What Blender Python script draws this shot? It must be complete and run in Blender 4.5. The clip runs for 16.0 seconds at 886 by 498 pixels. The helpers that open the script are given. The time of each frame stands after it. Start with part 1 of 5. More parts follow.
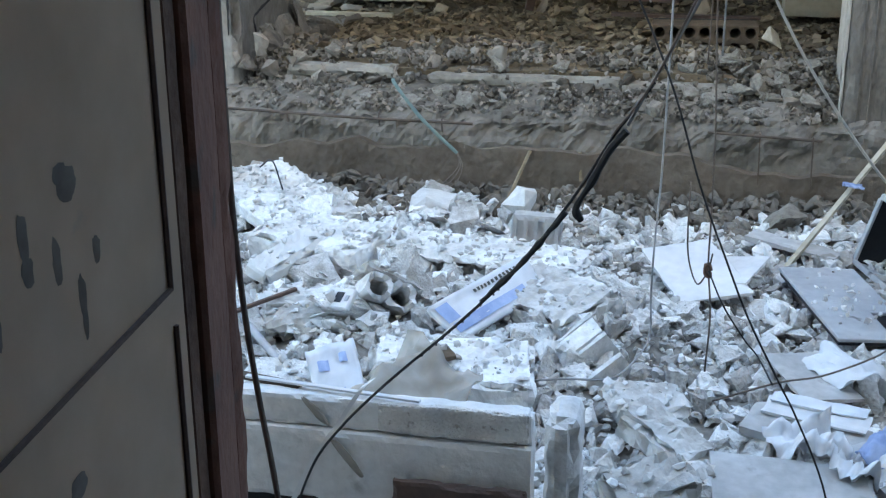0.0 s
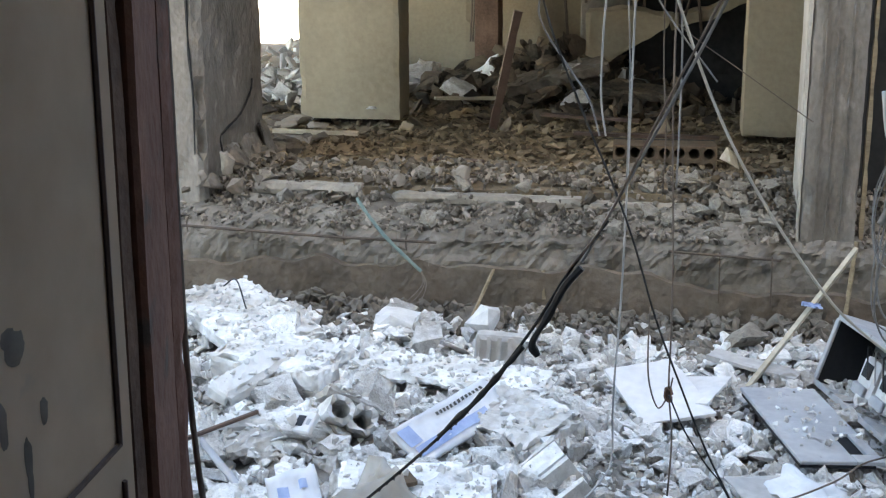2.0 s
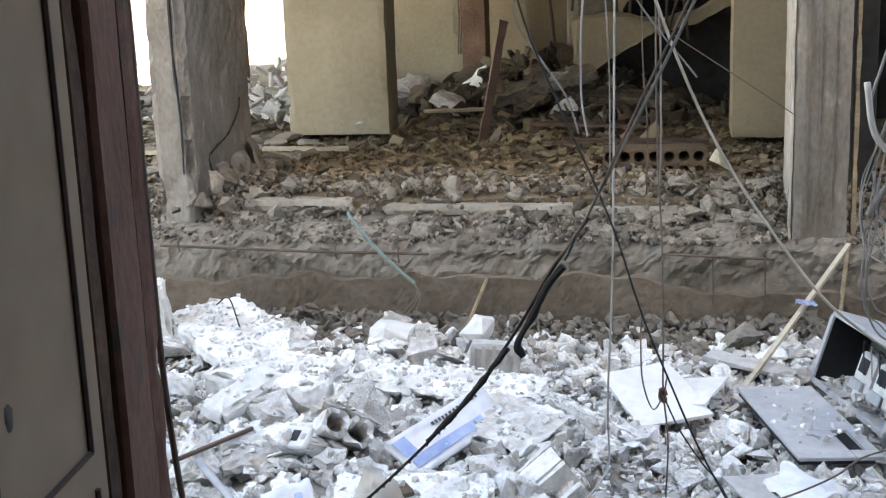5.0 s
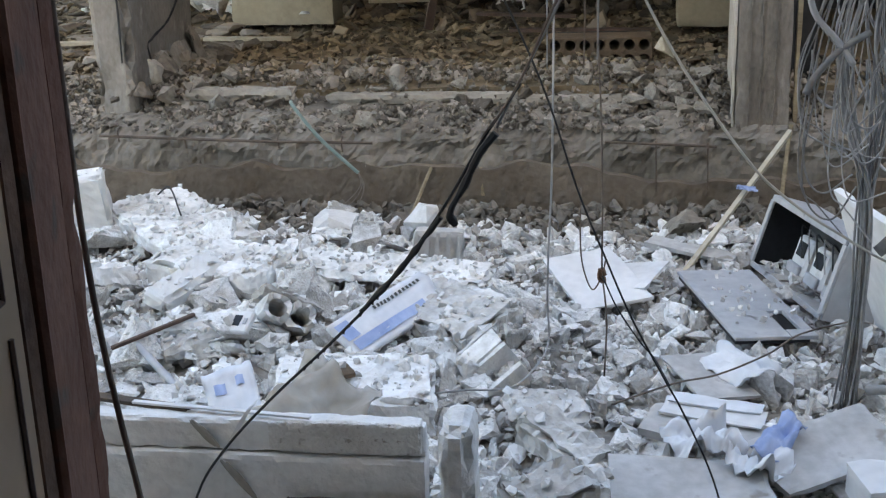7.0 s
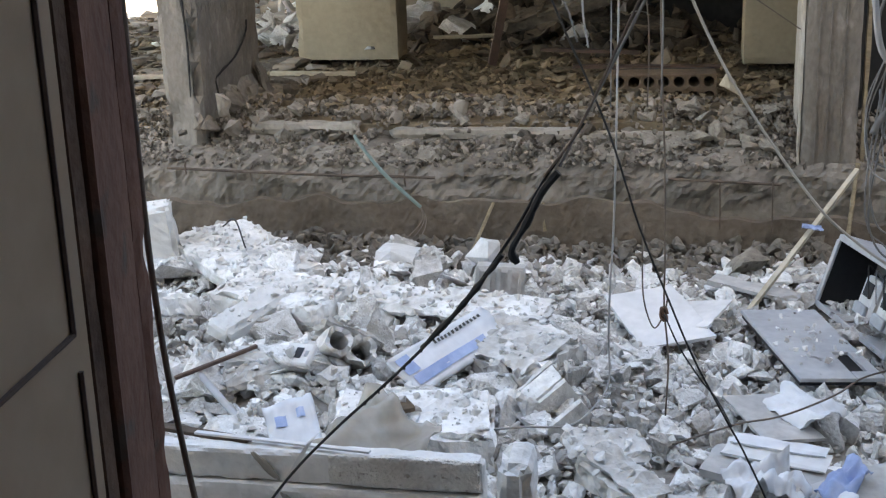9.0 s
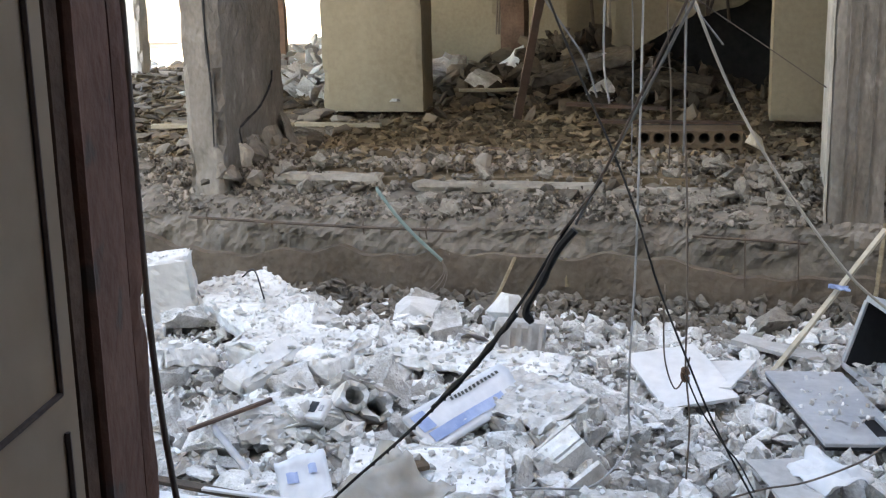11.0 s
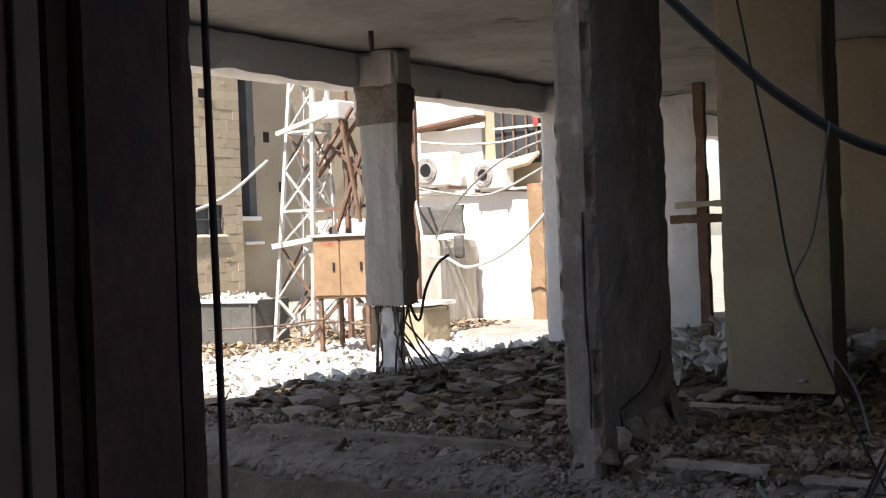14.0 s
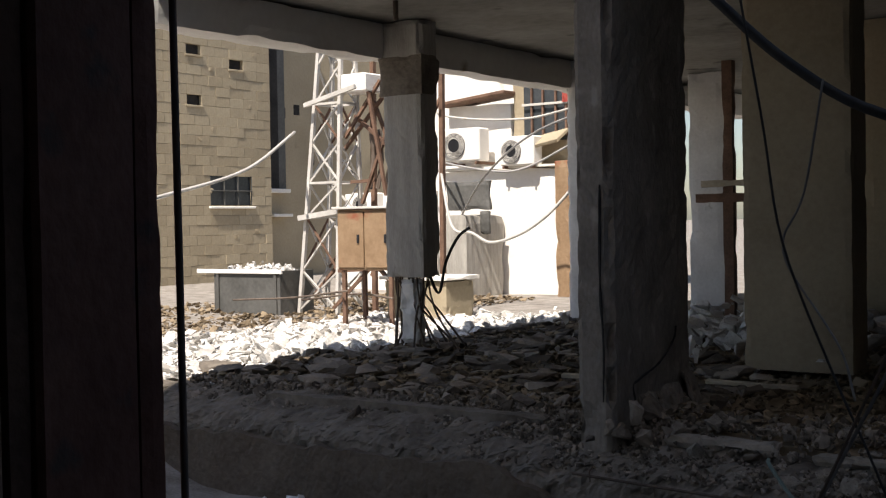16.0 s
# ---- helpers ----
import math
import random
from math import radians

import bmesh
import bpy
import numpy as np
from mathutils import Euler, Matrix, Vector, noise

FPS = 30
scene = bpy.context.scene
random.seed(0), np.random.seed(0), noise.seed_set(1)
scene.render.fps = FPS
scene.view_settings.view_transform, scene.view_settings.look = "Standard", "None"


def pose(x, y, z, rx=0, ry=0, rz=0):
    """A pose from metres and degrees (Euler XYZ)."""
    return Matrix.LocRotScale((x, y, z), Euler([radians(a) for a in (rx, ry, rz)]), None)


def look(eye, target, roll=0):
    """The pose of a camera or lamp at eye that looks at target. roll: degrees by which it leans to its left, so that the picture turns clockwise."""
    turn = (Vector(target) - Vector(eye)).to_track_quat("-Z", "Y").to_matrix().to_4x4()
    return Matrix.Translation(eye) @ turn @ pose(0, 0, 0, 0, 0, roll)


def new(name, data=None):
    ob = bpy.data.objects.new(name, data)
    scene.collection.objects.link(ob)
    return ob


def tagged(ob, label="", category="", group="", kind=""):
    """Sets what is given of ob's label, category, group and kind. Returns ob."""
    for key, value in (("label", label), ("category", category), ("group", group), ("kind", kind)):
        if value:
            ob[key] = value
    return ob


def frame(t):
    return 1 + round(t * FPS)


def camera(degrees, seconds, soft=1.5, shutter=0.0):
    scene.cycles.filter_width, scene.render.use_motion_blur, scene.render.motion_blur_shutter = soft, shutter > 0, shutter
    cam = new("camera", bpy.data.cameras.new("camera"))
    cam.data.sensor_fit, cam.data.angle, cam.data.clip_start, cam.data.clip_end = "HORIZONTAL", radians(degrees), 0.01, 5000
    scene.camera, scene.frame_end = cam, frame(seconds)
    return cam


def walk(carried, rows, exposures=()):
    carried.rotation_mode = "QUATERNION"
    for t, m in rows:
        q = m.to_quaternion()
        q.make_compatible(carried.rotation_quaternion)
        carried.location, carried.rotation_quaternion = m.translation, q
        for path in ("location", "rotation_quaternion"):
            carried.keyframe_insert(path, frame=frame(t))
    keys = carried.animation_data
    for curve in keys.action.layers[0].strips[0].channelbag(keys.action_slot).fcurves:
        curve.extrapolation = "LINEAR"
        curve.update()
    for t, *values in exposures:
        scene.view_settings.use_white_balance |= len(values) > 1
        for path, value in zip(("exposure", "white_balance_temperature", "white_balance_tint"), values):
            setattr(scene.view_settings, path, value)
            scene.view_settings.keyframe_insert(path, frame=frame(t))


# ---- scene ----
cam = camera(40.0, 16.0, soft=1.25)
PATH = [
    (0, (0.004, 0.002, 1.7), (-0.417, 1.855, 1.077), -0.5),
    (0.5, (0.013, -0.001, 1.703), (-0.397, 1.852, 1.07), -0.6),
    (1, (0.014, 0.012, 1.715), (-0.376, 1.88, 1.114), -0.2),
    (1.5, (0.02, 0.005, 1.74), (-0.375, 1.896, 1.222), -0.6),
    (2, (0.025, 0.002, 1.754), (-0.354, 1.913, 1.301), -0.1),
    (2.5, (0.014, 0.003, 1.753), (-0.362, 1.924, 1.341), 0.1),
    (3, (0.017, 0.004, 1.76), (-0.379, 1.925, 1.372), -0.4),
    (5.5, (0.067, 0.021, 1.696), (-0.296, 1.931, 1.227), -2.7),
    (6, (0.081, 0.025, 1.663), (-0.243, 1.927, 1.136), -2.7),
    (6.5, (0.093, 0.022, 1.664), (-0.201, 1.916, 1.093), -2.9),
    (7, (0.088, 0.022, 1.665), (-0.21, 1.91, 1.078), -1.9),
    (7.5, (0.089, 0.02, 1.666), (-0.248, 1.905, 1.089), -2.1),
    (8, (0.083, 0.022, 1.668), (-0.283, 1.906, 1.106), -1.7),
    (8.5, (0.086, 0.013, 1.675), (-0.301, 1.899, 1.132), -1.8),
    (11, (0.1, 0.07, 1.671), (-0.341, 1.968, 1.223), -1.3),
    (11.5, (0.18, 0.279, 1.657), (-0.57, 2.102, 1.317), -2.2),
    (12, (0.265, 0.361, 1.675), (-0.6, 2.138, 1.373), -2.3),
    (12.5, (0.312, 0.398, 1.695), (-0.656, 2.129, 1.438), -3.7),
    (13, (0.371, 0.387, 1.741), (-0.674, 2.083, 1.57), -3.7),
    (13.5, (0.415, 0.398, 1.754), (-0.667, 2.077, 1.672), -3.5),
    (14, (0.415, 0.417, 1.766), (-0.711, 2.07, 1.758), -2.2),
    (14.5, (0.459, 0.431, 1.75), (-0.7, 2.061, 1.784), -2.9),
    (15, (0.478, 0.446, 1.748), (-0.697, 2.064, 1.799), -3.6),
    (15.5, (0.48, 0.457, 1.738), (-0.7, 2.071, 1.774), -2.9),
    (16, (0.471, 0.473, 1.721), (-0.697, 2.096, 1.678), -1.0),
]
EXPOSURES = [(0, 3.9, 6600, 0), (1.5, 3.93, 7000, 3), (3, 4.26, 8000, 8), (5.5, 4.15, 7900, 8), (7, 3.75, 7700, 7), (8.5, 3.75, 7900, 8), (11, 3.95, 7900, 9), (12.6, 3.25, 8000, 12), (13.2, 2.4, 7400, 14), (13.6, 1.95, 7000, 14), (14, 1.4, 6800, 14), (14.6, 0.85, 6800, 13), (16, 0.6, 6800, 13)]
walk(cam, [(t, look(eye, target, roll)) for t, eye, target, roll in PATH], EXPOSURES)

# ---- light: hard sun on the street, sky over the yard ----
world = bpy.data.worlds.new("sky")
scene.world = world
world.use_nodes = True
wn = world.node_tree.nodes
sky = wn.new("ShaderNodeTexSky")
sky.sky_type, sky.sun_disc = "NISHITA", False
SUN_TO = Vector((0.12, -0.62, 0.95)).normalized()
sky.sun_elevation = math.asin(SUN_TO.z)
sky.sun_rotation = math.atan2(SUN_TO.x, SUN_TO.y)
world.node_tree.links.new(sky.outputs[0], wn["Background"].inputs[0])
wn["Background"].inputs[1].default_value = 0.075
sun_data = bpy.data.lights.new("sun", "SUN")
sun_data.energy, sun_data.angle, sun_data.color = 5.0, radians(0.5), (1.0, 0.95, 0.87)
sun = new("sun", sun_data)
sun.matrix_world = look(SUN_TO * 60, (0, 0, 0))


# ---- materials ----
def material(name, dark, light, rough=0.85, grain=30.0, patch=2.5, bump=0.3, metal=0.0, island=0.0, spots=None, stretch=(1, 1, 1), each=0.0):
    """Two scales of variation between two base colours, with fine relief; spots: (colour, amount) of small stains."""
    m = bpy.data.materials.new(name)
    m.use_nodes = True
    n, l = m.node_tree.nodes, m.node_tree.links
    b = n["Principled BSDF"]
    b.inputs["Roughness"].default_value, b.inputs["Metallic"].default_value = rough, metal
    b.inputs["Specular IOR Level"].default_value = 0.3
    geo = n.new("ShaderNodeTexCoord")
    mp = n.new("ShaderNodeMapping")
    mp.inputs["Scale"].default_value = stretch
    l.new(geo.outputs["Object"], mp.inputs[0])

    def noisy(scale, detail):
        t = n.new("ShaderNodeTexNoise")
        t.inputs["Scale"].default_value, t.inputs["Detail"].default_value = scale, detail
        l.new(mp.outputs[0], t.inputs["Vector"])
        return t.outputs["Fac"]

    def maths(op, a, v):
        t = n.new("ShaderNodeMath")
        t.operation = op
        l.new(a, t.inputs[0])
        if isinstance(v, (int, float)):
            t.inputs[1].default_value = v
        else:
            l.new(v, t.inputs[1])
        return t.outputs[0]

    fine, coarse = noisy(grain, 6), noisy(patch, 4)
    fac = maths("ADD", maths("MULTIPLY", fine, 0.5), maths("MULTIPLY", coarse, 0.9))
    fac = maths("SUBTRACT", fac, 0.2)
    if island:
        g = n.new("ShaderNodeNewGeometry")
        fac = maths("ADD", fac, maths("MULTIPLY", maths("SUBTRACT", g.outputs["Random Per Island"], 0.5), island))
    if each:
        o = n.new("ShaderNodeObjectInfo")
        fac = maths("ADD", fac, maths("MULTIPLY", maths("SUBTRACT", o.outputs["Random"], 0.5), each))
    ramp = n.new("ShaderNodeValToRGB")
    ramp.color_ramp.elements[0].position, ramp.color_ramp.elements[1].position = 0.25, 0.8
    ramp.color_ramp.elements[0].color, ramp.color_ramp.elements[1].color = (*dark, 1), (*light, 1)
    l.new(fac, ramp.inputs[0])
    colour = ramp.outputs[0]
    if spots:
        r2 = n.new("ShaderNodeValToRGB")
        r2.color_ramp.elements[0].position, r2.color_ramp.elements[1].position = spots[1], spots[1] + 0.08
        r2.color_ramp.elements[0].color, r2.color_ramp.elements[1].color = (0, 0, 0, 1), (1, 1, 1, 1)
        l.new(noisy(spots[2], 5), r2.inputs[0])
        mix = n.new("ShaderNodeMix")
        mix.data_type = "RGBA"
        l.new(r2.outputs[0], mix.inputs["Factor"])
        l.new(colour, mix.inputs[6])
        mix.inputs[7].default_value = (*spots[0], 1)
        colour = mix.outputs[2]
    l.new(colour, b.inputs["Base Color"])
    if bump:
        bp = n.new("ShaderNodeBump")
        bp.inputs["Strength"].default_value, bp.inputs["Distance"].default_value = bump, 0.01
        l.new(fine, bp.inputs["Height"])
        l.new(bp.outputs[0], b.inputs["Normal"])
    return m


M = dict(
    rubble=material("dusty_rubble", (0.40, 0.375, 0.345), (0.90, 0.89, 0.87), 0.95, 70, 6, 1.0, island=0.6, spots=((0.30, 0.25, 0.20), 0.68, 11)),
    chunk=material("broken_concrete", (0.42, 0.395, 0.36), (0.90, 0.89, 0.87), 0.95, 34, 5, 1.0, each=0.4, spots=((0.26, 0.21, 0.17), 0.66, 7)),
    dust=material("dust_ground", (0.15, 0.13, 0.11), (0.42, 0.39, 0.355), 0.97, 60, 4, 0.6),
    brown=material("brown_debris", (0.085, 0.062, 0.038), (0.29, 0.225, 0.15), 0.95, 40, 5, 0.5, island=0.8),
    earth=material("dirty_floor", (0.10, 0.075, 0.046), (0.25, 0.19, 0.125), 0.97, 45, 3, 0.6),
    grit=material("grey_debris", (0.09, 0.074, 0.058), (0.29, 0.248, 0.205), 0.95, 40, 6, 0.5, island=0.7),
    concrete=material("raw_concrete", (0.095, 0.08, 0.064), (0.25, 0.217, 0.182), 0.92, 26, 3.2, 1.0, spots=((0.15, 0.13, 0.11), 0.64, 6)),
    column=material("board_marked_concrete", (0.125, 0.108, 0.09), (0.275, 0.245, 0.21), 0.9, 40, 3.5, 0.8, stretch=(1.3, 1.3, 0.7), spots=((0.30, 0.275, 0.24), 0.62, 7)),
    plaster=material("cement_plaster", (0.09, 0.068, 0.05), (0.185, 0.15, 0.116), 0.93, 28, 3, 1.0, spots=((0.13, 0.10, 0.08), 0.66, 5)),
    beige=material("beige_wall_paint", (0.23, 0.188, 0.13), (0.35, 0.295, 0.21), 0.85, 30, 1.6, 0.15, spots=((0.24, 0.21, 0.15), 0.70, 5)),
    white=material("white_plaster", (0.56, 0.55, 0.53), (0.78, 0.77, 0.75), 0.85, 30, 3, 0.25, spots=((0.45, 0.43, 0.40), 0.68, 6)),
    ceiling=material("stained_ceiling", (0.17, 0.162, 0.147), (0.34, 0.325, 0.295), 0.92, 12, 1.2, 0.4, spots=((0.10, 0.09, 0.08), 0.66, 2.2)),
    door=material("dirty_door_paint", (0.36, 0.25, 0.165), (0.52, 0.375, 0.26), 0.55, 14, 1.5, 0.08, spots=((0.30, 0.25, 0.20), 0.72, 9)),
    bead=material("brown_bead", (0.07, 0.045, 0.035), (0.14, 0.09, 0.07), 0.6, 60, 8, 0.2),
    smudge=material("soot_smudge", (0.10, 0.08, 0.065), (0.22, 0.185, 0.155), 0.8, 40, 12, 0.1),
    rust=material("rusty_steel", (0.10, 0.06, 0.043), (0.24, 0.145, 0.10), 0.8, 50, 6, 0.5, metal=0.1, spots=((0.17, 0.10, 0.07), 0.66, 14)),
    rebar=material("rebar_steel", (0.07, 0.055, 0.045), (0.16, 0.12, 0.09), 0.8, 60, 10, 0.4, metal=0.3),
    cable_black=material("black_cable", (0.012, 0.012, 0.013), (0.05, 0.048, 0.045), 0.6, 40, 6, 0.2),
    cable_grey=material("dusty_grey_cable", (0.17, 0.165, 0.16), (0.40, 0.395, 0.39), 0.7, 40, 6, 0.2, each=0.5),
    cable_brown=material("brown_wire", (0.10, 0.075, 0.06), (0.20, 0.16, 0.13), 0.7, 40, 6, 0.2),
    teal=material("teal_pipe", (0.12, 0.17, 0.15), (0.22, 0.28, 0.26), 0.6, 30, 8, 0.2),
    paper=material("dusty_paper", (0.60, 0.61, 0.63), (0.82, 0.82, 0.83), 0.8, 20, 5, 0.15),
    blue=material("blue_print", (0.24, 0.32, 0.54), (0.46, 0.54, 0.72), 0.7, 30, 8, 0.1),
    sack=material("translucent_sack", (0.42, 0.37, 0.31), (0.60, 0.56, 0.50), 0.6, 20, 5, 0.3),
    panel=material("grey_sheet_metal", (0.40, 0.41, 0.43), (0.62, 0.63, 0.64), 0.5, 30, 5, 0.1, metal=0.3, spots=((0.12, 0.11, 0.11), 0.66, 9)),
    board=material("white_board", (0.58, 0.57, 0.56), (0.78, 0.77, 0.76), 0.75, 24, 3, 0.1, spots=((0.40, 0.38, 0.36), 0.68, 8)),
    dirty_board=material("dirty_board", (0.34, 0.325, 0.305), (0.58, 0.57, 0.555), 0.8, 30, 4, 0.2, spots=((0.28, 0.25, 0.22), 0.64, 9)),
    # paler copy of the rubble; the street's sun glare is in its colour
    street=material("sun_glare_rubble", (0.60, 0.58, 0.54), (0.88, 0.87, 0.84), 0.95, 60, 6, 0.6, island=0.5),
    black=material("black_plastic", (0.008, 0.008, 0.01), (0.03, 0.03, 0.034), 0.4, 30, 5, 0.1),
    meter=material("grey_meter_plastic", (0.30, 0.31, 0.33), (0.46, 0.47, 0.49), 0.4, 30, 5, 0.05),
    wood=material("weathered_wood", (0.16, 0.12, 0.075), (0.36, 0.29, 0.19), 0.85, 30, 4, 0.3, stretch=(1, 1, 5)),
    pale_wood=material("pale_timber", (0.34, 0.29, 0.21), (0.56, 0.50, 0.40), 0.85, 30, 4, 0.3),
    block=material("hollow_clay_block", (0.085, 0.06, 0.04), (0.165, 0.12, 0.08), 0.9, 40, 6, 0.4),
    facade=material("sand_block_facade", (0.33, 0.275, 0.19), (0.47, 0.40, 0.285), 0.92, 20, 0.8, 0.4, each=0.3, spots=((0.20, 0.16, 0.11), 0.68, 1.2)),
    facade_back=material("mortar", (0.29, 0.24, 0.165), (0.43, 0.36, 0.25), 0.95, 20, 0.8, 0.4),
    facade_white=material("pale_facade", (0.74, 0.71, 0.66), (0.88, 0.86, 0.82), 0.9, 14, 0.6, 0.3, spots=((0.42, 0.35, 0.25), 0.70, 1.5)),
    steel_white=material("painted_lattice_steel", (0.42, 0.40, 0.37), (0.66, 0.64, 0.60), 0.55, 30, 3, 0.1),
    cabinet=material("faded_cabinet_paint", (0.20, 0.125, 0.07), (0.34, 0.235, 0.145), 0.6, 20, 2.0, 0.1, spots=((0.26, 0.09, 0.05), 0.60, 2.6)),
    pale_concrete=material("pale_concrete", (0.27, 0.255, 0.23), (0.50, 0.475, 0.43), 0.9, 60, 4, 0.6, stretch=(3, 3, 0.35), spots=((0.2, 0.18, 0.16), 0.68, 4)),
    bin=material("grey_bin_steel", (0.06, 0.06, 0.056), (0.14, 0.138, 0.13), 0.6, 20, 2, 0.2),
    # near-black base; mostly puts the shade of hollows and unlit rooms into colour
    dark=material("near_black", (0.015, 0.014, 0.014), (0.05, 0.047, 0.045), 0.9, 20, 2, 0.2),
    # light paint chosen so unseen walls reflect daylight onto door and frame
    room=material("pale_bounce_paint", (0.50, 0.45, 0.39), (0.70, 0.64, 0.57), 0.9, 20, 1.5, 0.2),
    crumb=material("pale_crumbs", (0.46, 0.44, 0.41), (0.80, 0.79, 0.77), 0.95, 60, 8, 0.4, island=0.4),
    jamb=material("worn_brown_frame_paint", (0.12, 0.052, 0.034), (0.22, 0.108, 0.074), 0.75, 40, 5, 0.5, spots=((0.10, 0.07, 0.055), 0.62, 12)),
    kerb=material("worn_kerb_concrete", (0.19, 0.165, 0.135), (0.37, 0.335, 0.285), 0.92, 34, 4, 0.8, spots=((0.13, 0.11, 0.09), 0.62, 6)),
    cream=material("cream_plaster", (0.34, 0.31, 0.26), (0.55, 0.515, 0.45), 0.9, 30, 4, 0.5, spots=((0.22, 0.2, 0.17), 0.66, 7)),
    low_wall=material("dusty_cement_render", (0.60, 0.58, 0.55), (0.84, 0.82, 0.79), 0.93, 40, 5, 0.7, spots=((0.45, 0.42, 0.38), 0.65, 9)),
    pebbled=material("coarse_pebbled_render", (0.58, 0.54, 0.49), (0.86, 0.83, 0.78), 0.95, 130, 9, 1.0, spots=((0.42, 0.37, 0.32), 0.62, 60)),
    # brown debris darkened: the gloom around the rear heap is in its colour
    sooty=material("shade_brown_debris", (0.055, 0.043, 0.032), (0.21, 0.165, 0.12), 0.95, 40, 5, 0.6, island=0.7),
    glass=material("dusty_glass", (0.03, 0.035, 0.04), (0.07, 0.075, 0.08), 0.15, 20, 2, 0.0),
    red=material("red_rag", (0.30, 0.05, 0.04), (0.42, 0.09, 0.07), 0.8, 30, 5, 0.2),
)

M["sack"].node_tree.nodes["Principled BSDF"].inputs["Alpha"].default_value = 0.55


# ---- mesh helpers ----
def finish(name, bm, mat, parent=None, label="", smooth=False):
    me = bpy.data.meshes.new(name)
    bm.normal_update()
    bm.to_mesh(me)
    bm.free()
    me.materials.append(M[mat])
    if smooth:
        me.shade_smooth()
    ob = new(name, me)
    if parent:
        ob.parent = parent
    if label:
        ob["label"] = label
    return ob


def part(name, bm, mat, parent, label="", smooth=False):
    return finish(name, bm, mat, parent, label, smooth)


def thing(name, label, category, m=None, group="", kind=""):
    ob = new(name)
    if m is not None:
        ob.matrix_world = m
    return tagged(ob, label, category, group, kind)


def box(x0, x1, y0, y1, z0, z1, bevel=0.004, bm=None, m=None):
    out = bm or bmesh.new()
    made = bmesh.ops.create_cube(out, size=1)["verts"]
    for v in made:
        v.co = ((x0 + x1) / 2 + v.co.x * (x1 - x0), (y0 + y1) / 2 + v.co.y * (y1 - y0), (z0 + z1) / 2 + v.co.z * (z1 - z0))
        if m is not None:
            v.co = m @ v.co
    if bevel:
        edges = list({e for v in made for e in v.link_edges})
        bmesh.ops.bevel(out, geom=edges, offset=bevel, segments=1, affect="EDGES")
    return out


def worn_box(x0, x1, y0, y1, z0, z1, step=0.06, chip=0.012, rough=6.0, seed=0.0, jag=0.0):
    """A block cut into cells of about step metres whose faces are uneven and whose edges are chipped."""
    bm = bmesh.new()
    size = Vector((x1 - x0, y1 - y0, z1 - z0))
    for axis in range(3):
        u, v = (axis + 1) % 3, (axis + 2) % 3
        nu, nv = max(1, round(size[u] / step)), max(1, round(size[v] / step))
        for side in (0, 1):
            rows = []
            for i in range(nu + 1):
                row = []
                for j in range(nv + 1):
                    p = Vector((x0, y0, z0))
                    p[axis] += size[axis] * side
                    p[u] += size[u] * i / nu
                    p[v] += size[v] * j / nv
                    row.append(bm.verts.new(p))
                rows.append(row)
            for i in range(nu):
                for j in range(nv):
                    quad = [rows[i][j], rows[i + 1][j], rows[i + 1][j + 1], rows[i][j + 1]]
                    bm.faces.new(quad if side else quad[::-1])
    bmesh.ops.remove_doubles(bm, verts=bm.verts, dist=0.0005)
    mid = Vector(((x0 + x1) / 2, (y0 + y1) / 2, (z0 + z1) / 2))
    lo, hi = Vector((x0, y0, z0)), Vector((x1, y1, z1))
    for v in bm.verts:
        p = v.co.copy()
        on = [a for a in range(3) if abs(p[a] - lo[a]) < 1e-4 or abs(p[a] - hi[a]) < 1e-4]
        k = noise.noise(p * rough + Vector((seed, 0, 0)))
        fine = noise.noise(p * rough * 3.1 + Vector((0, seed, 0)))
        for a in on:
            inward = 1 if p[a] < mid[a] else -1
            deep = chip * (0.35 * abs(fine) + (max(0, k) * 2.2 + 0.3 if len(on) > 1 else max(0, k - 0.25) * 0.9))
            v.co[a] += inward * min(deep, size[a] * 0.3)
        if jag:
            v.co += (noise.noise_vector(p * 13 + Vector((seed, 3, 0))) + 0.6 * noise.noise_vector(p * 33 + Vector((seed, 0, 5)))) * jag
    return bm


def smooth_line(points, steps=6):
    pts = [Vector(p) for p in points]
    pts = [pts[0] * 2 - pts[1]] + pts + [pts[-1] * 2 - pts[-2]]
    out = []
    for i in range(1, len(pts) - 2):
        a, b, c, d = pts[i - 1], pts[i], pts[i + 1], pts[i + 2]
        for k in range(steps):
            t = k / steps
            out.append(0.5 * (2 * b + (c - a) * t + (2 * a - 5 * b + 4 * c - d) * t * t + (3 * b - a - 3 * c + d) * t ** 3))
    return out + [pts[-2]]


def tube(points, radius, sides=6, steps=6, bm=None, uneven=0.0):
    out = bm or bmesh.new()
    line = smooth_line(points, steps) if steps > 1 else [Vector(p) for p in points]
    rings = []
    for i, p in enumerate(line):
        along = (line[min(i + 1, len(line) - 1)] - line[max(i - 1, 0)]).normalized()
        one = along.orthogonal().normalized() if i == 0 else (one - along * one.dot(along)).normalized()
        two = along.cross(one)
        r = radius * (1 + uneven * noise.noise(p * 37))
        rings.append([out.verts.new(p + (one * math.cos(a) + two * math.sin(a)) * r) for a in (2 * math.pi * k / sides for k in range(sides))])
    for a, b in zip(rings, rings[1:]):
        for k in range(sides):
            out.faces.new((a[k], a[(k + 1) % sides], b[(k + 1) % sides], b[k]))
    out.faces.new(rings[0][::-1])
    out.faces.new(rings[-1])
    return out


